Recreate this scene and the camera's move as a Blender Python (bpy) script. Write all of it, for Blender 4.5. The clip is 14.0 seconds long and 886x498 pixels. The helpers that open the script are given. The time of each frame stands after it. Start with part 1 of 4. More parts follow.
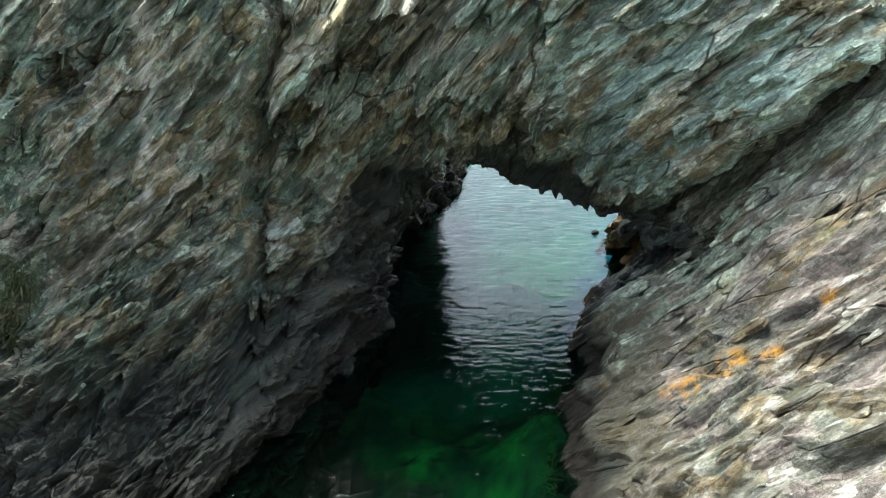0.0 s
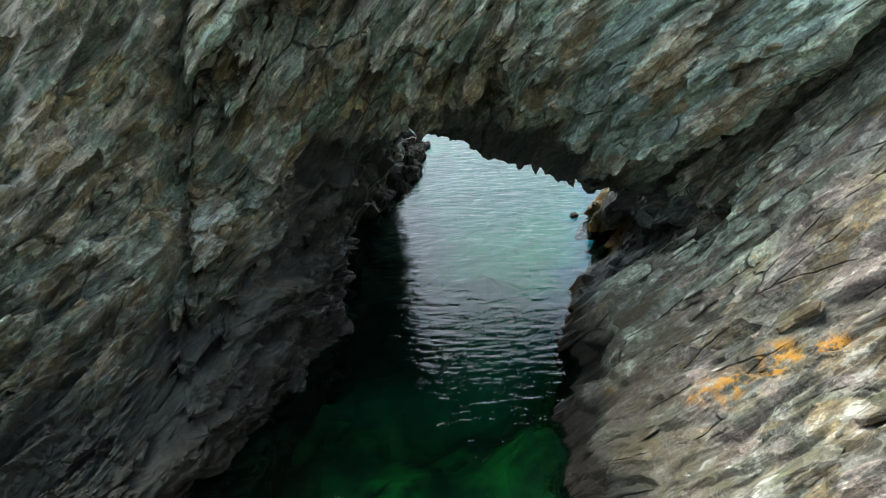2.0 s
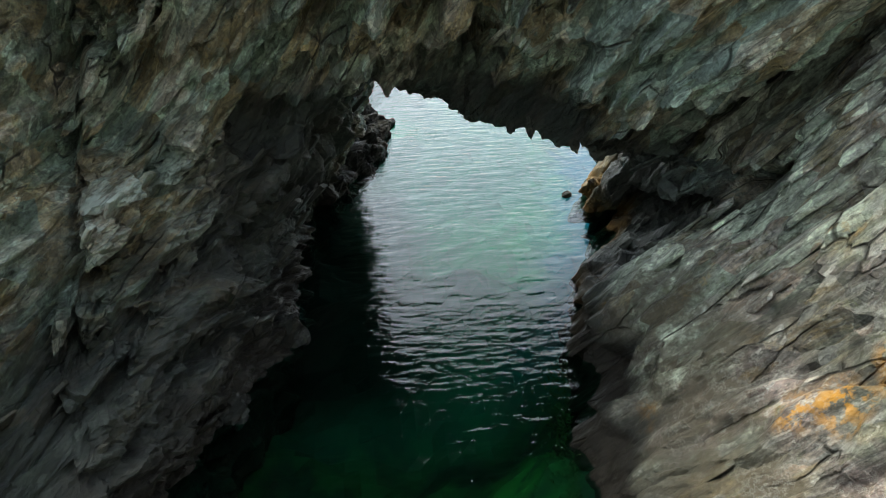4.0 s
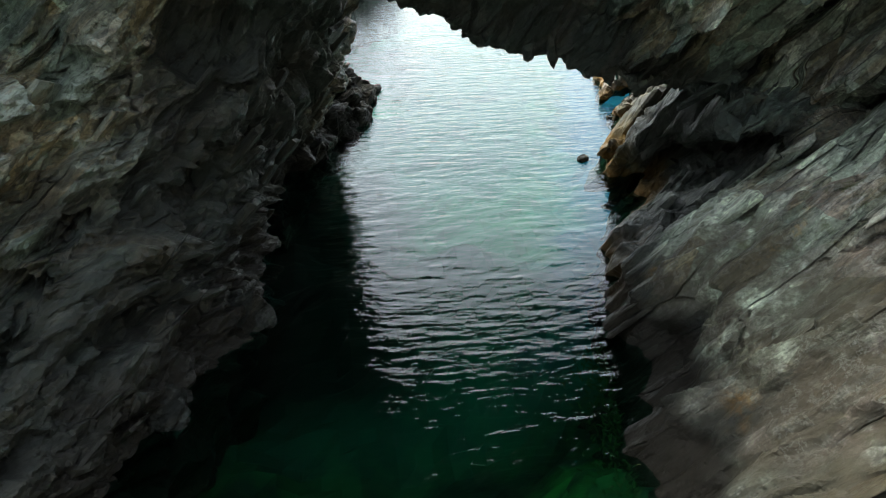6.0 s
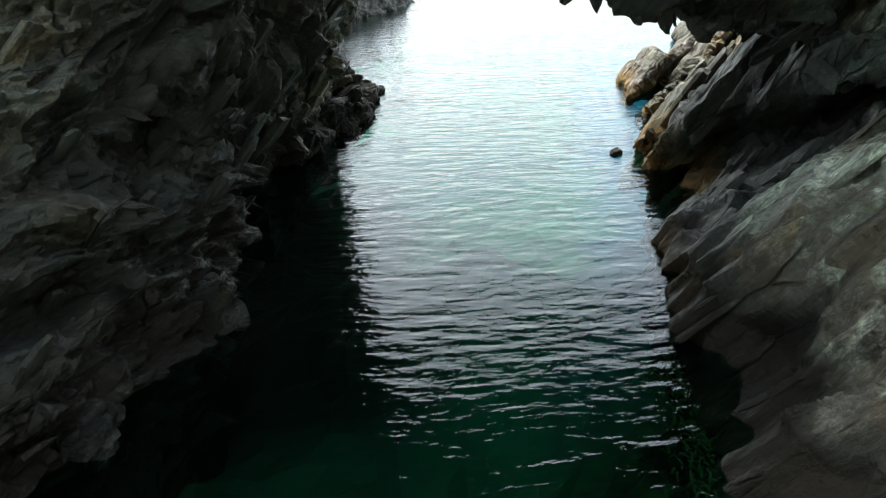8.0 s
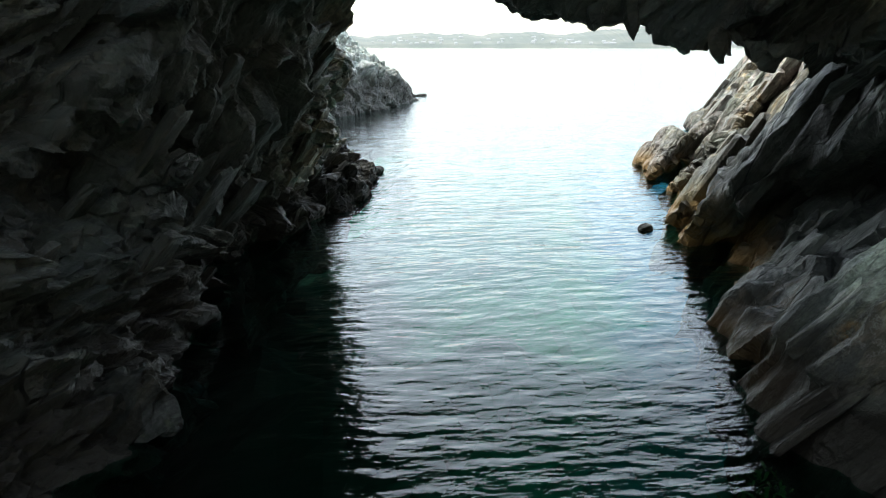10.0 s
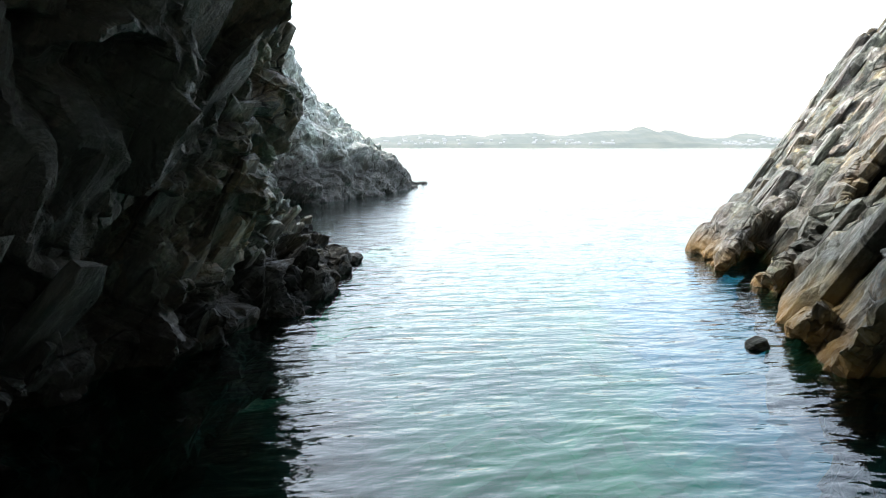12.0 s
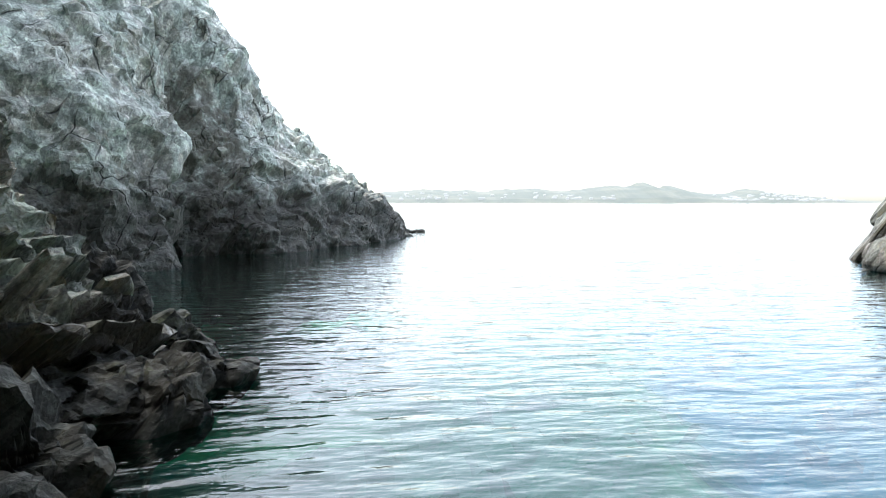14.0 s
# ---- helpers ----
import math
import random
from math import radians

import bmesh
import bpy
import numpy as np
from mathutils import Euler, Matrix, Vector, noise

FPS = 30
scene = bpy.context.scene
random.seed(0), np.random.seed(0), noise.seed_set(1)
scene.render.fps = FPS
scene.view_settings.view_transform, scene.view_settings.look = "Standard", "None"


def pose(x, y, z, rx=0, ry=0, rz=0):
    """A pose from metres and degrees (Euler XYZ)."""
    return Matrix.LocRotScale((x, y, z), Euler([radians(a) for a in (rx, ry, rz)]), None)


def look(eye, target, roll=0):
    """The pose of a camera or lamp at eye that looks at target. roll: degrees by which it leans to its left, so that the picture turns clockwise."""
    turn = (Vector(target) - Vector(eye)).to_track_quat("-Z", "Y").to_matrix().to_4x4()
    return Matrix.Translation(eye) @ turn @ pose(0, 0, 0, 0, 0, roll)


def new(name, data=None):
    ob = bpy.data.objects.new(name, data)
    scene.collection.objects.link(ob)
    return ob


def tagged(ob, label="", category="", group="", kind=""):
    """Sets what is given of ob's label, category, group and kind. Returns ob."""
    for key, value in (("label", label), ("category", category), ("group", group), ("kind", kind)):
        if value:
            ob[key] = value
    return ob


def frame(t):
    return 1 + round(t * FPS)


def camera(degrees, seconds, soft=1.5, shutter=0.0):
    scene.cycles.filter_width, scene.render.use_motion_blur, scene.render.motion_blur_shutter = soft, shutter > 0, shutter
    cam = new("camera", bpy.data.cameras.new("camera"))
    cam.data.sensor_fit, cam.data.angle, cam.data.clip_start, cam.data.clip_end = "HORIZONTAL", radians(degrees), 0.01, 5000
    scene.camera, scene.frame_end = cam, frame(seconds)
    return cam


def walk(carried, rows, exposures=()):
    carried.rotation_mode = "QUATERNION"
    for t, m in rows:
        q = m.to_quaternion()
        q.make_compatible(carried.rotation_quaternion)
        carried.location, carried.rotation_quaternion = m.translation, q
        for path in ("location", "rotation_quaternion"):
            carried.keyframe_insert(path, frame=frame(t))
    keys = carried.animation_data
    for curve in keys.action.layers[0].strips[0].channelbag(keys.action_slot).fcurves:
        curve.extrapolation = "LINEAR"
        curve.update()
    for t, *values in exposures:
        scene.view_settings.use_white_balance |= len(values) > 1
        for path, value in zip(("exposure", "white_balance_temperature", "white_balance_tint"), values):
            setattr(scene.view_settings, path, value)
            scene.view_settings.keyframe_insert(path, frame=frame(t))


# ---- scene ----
cam = camera(65.8, 14.0, soft=1.1)
METRES, EYE, TILT, LEAN, TURN = 30.0, 13.6, -29.5, 0.0, 0.0
ROWS = [
    (0.0, 0.0, 0.0, 0.0, -0.0, 0.0, 0.0),
    (0.5, -0.0033, 0.0265, -0.0034, -1.03, -0.02, 0.56),
    (1.0, -0.0063, 0.0539, -0.0069, -1.98, -0.01, 1.06),
    (1.5, -0.0085, 0.0826, -0.0097, -2.93, -0.05, 1.58),
    (2.0, -0.0109, 0.113, -0.0114, -3.91, -0.09, 2.12),
    (2.5, -0.0124, 0.1449, -0.0127, -4.79, -0.18, 2.62),
    (5.0, -0.0136, 0.303, -0.0348, -8.05, -0.41, 4.34),
    (5.5, -0.0127, 0.3298, -0.0441, -8.28, -0.26, 4.37),
    (6.0, -0.0125, 0.3532, -0.0525, -8.33, 0.22, 4.36),
    (6.5, -0.0123, 0.3774, -0.0617, -8.27, 0.7, 4.4),
    (7.0, -0.0114, 0.4003, -0.0702, -8.29, 1.18, 4.42),
    (7.5, -0.0107, 0.4221, -0.0758, -8.2, 2.28, 4.41),
    (10.0, 0.0013, 0.5189, -0.0856, -7.75, 12.74, 4.32),
    (10.5, 0.0068, 0.5485, -0.08, -7.64, 15.01, 4.25),
    (11.0, 0.0143, 0.5858, -0.0703, -7.6, 17.23, 4.13),
    (11.5, 0.0231, 0.6307, -0.0548, -7.52, 19.33, 4.11),
    (12.0, 0.0323, 0.683, -0.0339, -7.47, 20.76, 4.19),
    (12.5, 0.0426, 0.7415, -0.0096, -7.48, 22.03, 4.12),
    (13.0, 0.0541, 0.8042, 0.0175, -7.48, 23.41, 4.03),
    (13.5, 0.066, 0.8707, 0.0456, -7.5, 24.81, 3.86),
    (14.0, 0.0769, 0.9486, 0.0844, -7.37, 25.33, 4.09),
]
walk(cam, [(t, pose(0, 0, EYE, TILT, LEAN, TURN) @ pose(METRES * x, METRES * y, METRES * z, 90 + pitch, roll, yaw)) for t, x, y, z, yaw, pitch, roll in ROWS],
     ((0.0, 2.38, 6500, 2), (2.5, 2.22, 6600, 2), (5.0, 2.22, 6900, 2), (7.5, 2.22, 6900, 2), (10.0, 2.15, 6600, 2), (11.0, 2.15, 6500, 4),
      (12.0, 2.2, 6500, 5), (13.0, 2.3, 6500, 6), (14.0, 2.3, 6500, 6)))

# ---------------------------------------------------------------- light
SUN_ELEVATION, SUN_AZIMUTH = radians(57), radians(-48)   # azimuth clockwise from +y
world = bpy.data.worlds.new("sky")
scene.world = world
world.use_nodes = True
wn = world.node_tree.nodes
sky = wn.new("ShaderNodeTexSky")
sky.sky_type = "NISHITA"
sky.sun_disc = False
sky.sun_elevation, sky.sun_rotation = SUN_ELEVATION, SUN_AZIMUTH
sky.air_density, sky.dust_density, sky.ozone_density = 1.0, 2.2, 0.8
haze = wn.new("ShaderNodeHueSaturation")          # thin high cloud takes most of the blue out
haze.inputs["Saturation"].default_value = 0.58
world.node_tree.links.new(sky.outputs[0], haze.inputs["Color"])
world.node_tree.links.new(haze.outputs[0], wn["Background"].inputs[0])
wn["Background"].inputs[1].default_value = 0.15

sun = new("sun", bpy.data.lights.new("sun", "SUN"))
sun.data.energy, sun.data.angle, sun.data.color = 1.5, radians(35), (1.0, 0.97, 0.92)
sun_from = Vector((math.sin(SUN_AZIMUTH) * math.cos(SUN_ELEVATION), math.cos(SUN_AZIMUTH) * math.cos(SUN_ELEVATION), math.sin(SUN_ELEVATION)))
sun.matrix_world = look(sun_from * 60, (0, 0, 0))

# ---------------------------------------------------------------- bedding
def bed_axes(across, along):
    """Axes of a set of beds: along the strike, along the grain, across the beds."""
    n = Vector(across).normalized()
    v = Vector(along)
    v = (v - n * v.dot(n)).normalized()
    return np.array([v.cross(n)[:], v[:], n[:]])


STEEP = bed_axes((-0.70, 0.33, 0.63), (0.68, -0.12, 0.78))     # west of the arch
GENTLE = bed_axes((-0.30, 0.66, 0.69), (0.43, -0.55, 0.72))    # east of it
INLAND = bed_axes((-0.72, 0.66, 0.685), (0.665, -0.313, 1.0))    # the slope inland
OUTER = bed_axes((-0.75, 0.46, 0.50), (0.30, -0.586, 1.0))     # the slope to seaward


# ---------------------------------------------------------------- number fields
def rnd(i, j, k, seed):
    h = (i.astype(np.int64) * 374761393 + j.astype(np.int64) * 668265263 + k.astype(np.int64) * 1274126177 + seed * 974634721) & 0xFFFFFFFF
    h = ((h ^ (h >> 13)) * 1274126177) & 0xFFFFFFFF
    h = ((h ^ (h >> 16)) * 2246822519) & 0xFFFFFFFF
    return ((h ^ (h >> 15)) & 0xFFFFFF) / float(0xFFFFFF)


def soft_noise(p, seed):
    """Smooth noise from -1 to 1 at the rows of p."""
    c = np.floor(p)
    f = p - c
    f = f * f * (3 - 2 * f)
    out = 0
    for a in (0, 1):
        for b in (0, 1):
            for d in (0, 1):
                w = (f[:, 0] if a else 1 - f[:, 0]) * (f[:, 1] if b else 1 - f[:, 1]) * (f[:, 2] if d else 1 - f[:, 2])
                out = out + w * rnd(c[:, 0] + a, c[:, 1] + b, c[:, 2] + d, seed)
    return out * 2 - 1


def fractal(p, seed, octaves=4):
    return sum(soft_noise(p * 2.03 ** o + 7.3 * o, seed + o) * 0.5 ** o for o in range(octaves))


def plates(p, seed, lean=0.5, rim=0.2):
    """Broken blocks: each cell of p stands out by its own amount and leans its own way, from about -1 to 1, with steep rims between."""
    c = np.floor(p)
    n = len(p)
    best, next_best, value, other = np.full(n, 1e9), np.full(n, 1e9), np.zeros(n), np.zeros(n)
    for a in (-1, 0, 1):
        for b in (-1, 0, 1):
            for d in (-1, 0, 1):
                i, j, k = c[:, 0] + a, c[:, 1] + b, c[:, 2] + d
                q = p - np.stack([i + rnd(i, j, k, seed), j + rnd(i, j, k, seed + 1), k + rnd(i, j, k, seed + 2)], 1)
                dist = (q * q).sum(1)
                v = rnd(i, j, k, seed + 3) * 2 - 1 + lean * (q[:, 0] * (rnd(i, j, k, seed + 4) * 2 - 1) + q[:, 1] * (rnd(i, j, k, seed + 5) * 2 - 1))
                first, second = dist < best, (dist >= best) & (dist < next_best)
                next_best = np.where(first, best, np.where(second, dist, next_best))
                other = np.where(first, value, np.where(second, v, other))
                best, value = np.where(first, dist, best), np.where(first, v, value)
    w = np.clip((np.sqrt(next_best) - np.sqrt(best)) / rim, 0, 1) * 0.5 + 0.5
    return value * w + other * (1 - w)


def weights(knots, q):
    """Hermite weights of the knots' values at q, flat past the ends."""
    knots = np.array(knots, float)
    q = np.clip(q, knots[0], knots[-1])
    i = np.clip(np.searchsorted(knots, q) - 1, 0, len(knots) - 2)
    h = knots[i + 1] - knots[i]
    t = (q - knots[i]) / h
    w = np.zeros((len(q), len(knots)))
    r = np.arange(len(q))
    np.add.at(w, (r, i), 2 * t ** 3 - 3 * t ** 2 + 1)
    np.add.at(w, (r, i + 1), -2 * t ** 3 + 3 * t ** 2)
    for at, m in ((i, t ** 3 - 2 * t ** 2 + t), (i + 1, t ** 3 - t ** 2)):
        lo, hi = np.maximum(at - 1, 0), np.minimum(at + 1, len(knots) - 1)
        g = m * h / (knots[hi] - knots[lo])
        np.add.at(w, (r, hi), g)
        np.add.at(w, (r, lo), -g)
    return w


def sheet(rows, cols, table):
    table = np.array(table, float).reshape(len(rows), len(cols))
    return lambda a, b: ((weights(rows, a) @ table) * weights(cols, b)).sum(1)


def smin(a, b, k=0.35):
    h = np.clip(0.5 + 0.5 * (b - a) / k, 0, 1)
    return b * (1 - h) + a * h - k * h * (1 - h)


# ---------------------------------------------------------------- rock shapes, positive inside
# y of the cliff face that looks inland, over x and z
FACE = sheet((-12, -9, -6, -5, -4, -2, 0, 2, 4, 6, 8, 10, 13), (-2, 0.5, 2, 4, 6, 8, 10, 13), [
    6.5, 9.2, 11.6, 13.4, 14.5, 14.8, 15.0, 15.4,
    7.4, 10.0, 12.6, 14.4, 15.3, 15.5, 15.8, 16.2,
    8.8, 11.4, 13.6, 16.0, 16.9, 16.7, 16.4, 16.6,
    10.8, 13.6, 15.2, 17.2, 17.6, 16.8, 16.6, 16.6,
    13.2, 15.5, 16.9, 18.3, 18.2, 16.9, 16.7, 16.6,
    17.2, 18.6, 19.4, 20.2, 19.4, 17.9, 17.0, 16.5,
    20.0, 20.4, 20.9, 21.0, 19.8, 17.9, 17.0, 16.5,
    20.0, 20.6, 21.0, 21.2, 19.7, 17.8, 16.9, 16.4,
    20.0, 20.5, 20.8, 20.6, 18.8, 17.0, 16.3, 15.9,
    20.0, 20.0, 19.6, 18.9, 17.5, 16.3, 15.7, 15.2,
    20.0, 19.8, 19.2, 18.4, 17.3, 15.8, 14.8, 14.2,
    20.0, 20.0, 19.5, 18.9, 17.7, 16.0, 14.3, 13.6,
    20.0, 19.5, 18.5, 18.0, 17.0, 15.4, 13.6, 12.6])
# x of the wall on the passage's west side and outside it, over y and z
WEST = sheet((16, 18.5, 21, 23.5, 26, 27.3, 29, 31, 33.5, 36, 40), (-2, 0, 1.5, 3, 4, 5, 8, 13), [
    -3.5, -3.4, -3.8, -4.0, -4.0, -3.5, -3.0, -3.0,
    -2.5, -2.5, -3.2, -3.1, -2.7, -1.8, -1.5, -1.5,
    -2.4, -2.1, -2.4, -1.9, -1.3, -0.4, 0.0, 0.0,
    -2.6, -2.4, -1.9, -1.1, -0.6, 0.0, 0.5, 0.5,
    -2.0, -1.5, -1.1, -0.7, -0.3, 0.3, 0.9, 1.2,
    -1.2, -0.8, -0.7, -0.35, -0.1, 0.4, 0.9, 1.0,
    -0.9, -0.4, -0.6, -0.6, -0.5, -0.4, -0.5, -1.0,
    -0.4, -0.1, -0.7, -0.9, -1.0, -1.1, -1.7, -2.2,
    -0.1, -0.1, -1.1, -1.5, -1.7, -1.9, -2.4, -3.2,
    -1.8, -2.2, -2.7, -3.0, -3.2, -3.4, -3.9, -4.9,
    -4.0, -4.2, -4.5, -4.8, -5.0, -5.3, -6.0, -7.0])
# height of the arch's lower lip, over x and y
LIP = sheet((-2, 0, 0.6, 1.2, 1.8, 2.6, 3.4, 3.9, 4.6, 5.1, 5.6, 8), (19, 20.4, 21.4, 24, 27, 28.5, 31), [
    5.15, 5.05, 5.05, 5.65, 6.6, 9.0, 20.0,
    5.35, 5.20, 5.10, 5.75, 6.6, 9.0, 20.0,
    5.45, 5.25, 5.10, 5.85, 6.6, 9.0, 20.0,
    5.45, 5.25, 5.05, 5.95, 6.6, 9.0, 20.0,
    5.25, 5.00, 4.75, 5.85, 6.6, 9.0, 20.0,
    4.85, 4.45, 4.25, 5.80, 6.6, 9.0, 20.0,
    4.45, 4.00, 4.05, 5.75, 6.6, 9.0, 20.0,
    4.22, 3.87, 4.07, 5.72, 6.6, 9.0, 20.0,
    3.83, 3.58, 3.98, 5.48, 6.6, 9.0, 20.0,
    3.52, 3.62, 4.12, 5.62, 6.6, 9.0, 20.0,
    3.35, 3.70, 4.30, 5.60, 6.6, 9.0, 20.0,
    2.90, 3.60, 4.40, 5.60, 6.6, 9.0, 20.0])
# x of the sloping slabs on the passage's east side, over y and z
EAST = sheet((5, 9, 12, 14, 16, 18, 20, 22, 24.5, 27, 31, 33.5, 36, 38, 42, 47.5, 50), (-2, 0, 1.5, 3, 5, 7.5, 11), [
    0.5, 1.5, 3.0, 4.4, 6.0, 8.0, 10.5,
    1.2, 2.4, 3.9, 5.2, 6.8, 8.6, 11.0,
    1.9, 3.0, 4.4, 5.5, 6.9, 8.7, 11.0,
    2.4, 3.3, 4.75, 5.9, 7.4, 9.0, 11.5,
    2.8, 3.75, 4.95, 6.6, 8.0, 9.6, 12.0,
    3.4, 4.3, 5.6, 6.9, 8.4, 10.0, 12.4,
    5.6, 5.1, 6.0, 7.0, 8.6, 10.3, 12.6,
    6.4, 5.8, 6.5, 7.5, 9.0, 10.6, 13.0,
    7.5, 6.3, 7.8, 9.3, 10.8, 12.0, 14.0,
    9.2, 8.0, 9.5, 11.0, 12.9, 14.7, 17.2,
    11.0, 9.15, 10.8, 12.3, 14.2, 16.6, 20.0,
    12.5, 10.0, 12.8, 14.8, 17.0, 19.6, 23.5,
    15.5, 13.5, 15.2, 17.0, 19.0, 21.5, 25.4,
    16.5, 14.4, 16.2, 18.0, 20.0, 22.6, 26.5,
    18.4, 16.2, 17.7, 19.0, 20.6, 23.0, 27.0,
    23.0, 21.0, 21.9, 22.6, 23.9, 26.6, 30.5,
    26.0, 27.0, 28.0, 29.0, 30.0, 32.0, 36.0])
# x of the headland past the cove, over y and z
HEAD = sheet((40, 44, 46, 47.5, 50, 53, 57, 61, 64, 66, 70), (-2, 0, 2, 4, 6.5, 9, 13), [
    -6.0, -6.5, -7.0, -7.5, -8.0, -9.0, -10.0,
    -2.8, -3.2, -3.7, -4.3, -5.2, -6.2, -8.0,
    -1.8, -2.1, -2.6, -3.2, -4.0, -5.0, -7.0,
    -0.7, -1.0, -1.6, -2.2, -3.0, -4.0, -6.0,
    0.0, -0.2, -0.9, -1.4, -1.7, -2.2, -3.8,
    2.5, 2.0, 0.9, 0.0, -1.1, -2.3, -4.7,
    4.5, 4.0, 2.6, 0.8, -1.6, -3.4, -6.2,
    6.2, 5.6, 4.0, 0.9, -2.6, -5.2, -9.0,
    6.8, 6.2, 3.8, 0.5, -3.0, -6.0, -9.0,
    5.0, 4.0, 1.0, -2.0, -5.0, -8.0, -11.0,
    -2.0, -3.0, -5.0, -7.0, -9.0, -11.0, -14.0])


# hollows weathered into the face: place and reach
PITS = ((-3.95, 16.2, 7.6, 0.5, 0.75), (-3.0, 16.5, 9.0, 0.35, 0.5), (-1.95, 16.6, 9.2, 0.45, 0.45), (-8.7, 15.1, 9.3, 0.5, 0.6), (-8.6, 12.6, 1.9, 0.4, 0.6), (-4.5, 14.9, 2.2, 0.3, 0.6))


def arch_field(p):
    x, y, z = p.T
    passage = smin(x - WEST(y, z), LIP(x, y) - z, 0.35)
    top = 11.6 + 0.5 * np.sin(x * 0.5) + 0.3 * np.sin(y * 0.9 + x) - z
    crease = 3.8 * np.exp(-((x - EAST(y, z) + 0.6) / 0.95) ** 2) * np.clip((z - 3.2) / 1.6, 0, 1)
    return smin(smin(y - FACE(x, z) - crease, -passage, 0.2), top, 0.6)


def arch_hollows(p):
    """How far the fault and the weathered hollows go back into the face."""
    x, y, z = p.T
    line = -5.5 + 0.24 * np.maximum(z - 4.8, 0) + 0.09 * np.maximum(4.8 - z, 0) + 0.14 * np.sin(2.1 * z) + 0.12 * fractal(p * 1.7, 31, 3)
    back = 1.5 * np.exp(-np.abs((x - line) / 0.24) ** 1.6) * np.clip((z - 0.6) / 1.2, 0, 1)
    back = back + 0.45 * np.clip((x - line) / 0.2, 0, 1) * np.clip(1 - (x - line) / 2.2, 0, 1) * np.clip((z - 3) / 2, 0, 1)
    rough = 0.75 * fractal(p * 1.9, 37, 4)
    for a, b, c, wide, tall in PITS:
        d = np.sqrt(((x - a - 0.45 * (z - c)) / wide) ** 2 + ((z - c) / tall) ** 2) + rough
        back = back + 0.8 * np.clip((1.0 - d) / 0.5, 0, 1)
    return back * (y < 20)


def west_field(p):
    """An unseen cliff, added west and inland to hold back low sky light."""
    x, y, z = p.T
    side = -11.5 + 1.5 * np.sin(y * 0.28) - 0.25 * z - x
    back = -5.0 + np.sin(x * 0.35) - 0.3 * z - y
    return np.maximum(np.minimum(side, 12.5 - z + 0.5 * np.sin(y * 0.6)), np.minimum(back, 24.0 - z))


def east_field(p):
    x, y, z = p.T
    inland = np.clip((21 - y) / 3, 0, 1)
    f = (x - EAST(y, z) + inland * (0.22 - 0.4 * np.clip((1.7 - z) / 1.2, 0, 1))) * 0.75
    # gaps weathered out between the thick beds to seaward
    for (a, b, c), s0, half, deep, y0, y1 in (((-0.32, 0.425, 0.846), 7.95, 0.52, 1.6, 16.5, 25.0), ((-0.65, 0.554, 0.52), 10.75, 0.25, 1.3, 27.0, 36.0), ((-0.65, 0.554, 0.52), 9.85, 0.20, 1.0, 25.8, 36.0), ((-0.65, 0.554, 0.52), 9.45, 0.16, 0.7, 22.5, 26.2)):
        s = a * x + b * y + c * z - s0 + 0.12 * np.sin(1.3 * y + 2 * z)
        f = f - deep * np.exp(-(s / half) ** 2) * np.clip((y - y0) / 1.5, 0, 1) * np.clip((y1 - y) / 1.5, 0, 1)
    return f


def head_field(p):
    x, y, z = p.T
    gully = np.exp(-((y - 48.2 - 0.25 * z + 0.4 * np.sin(z)) / 1.1) ** 2) * 5.0
    return (HEAD(y, z) - gully - x) * 0.8


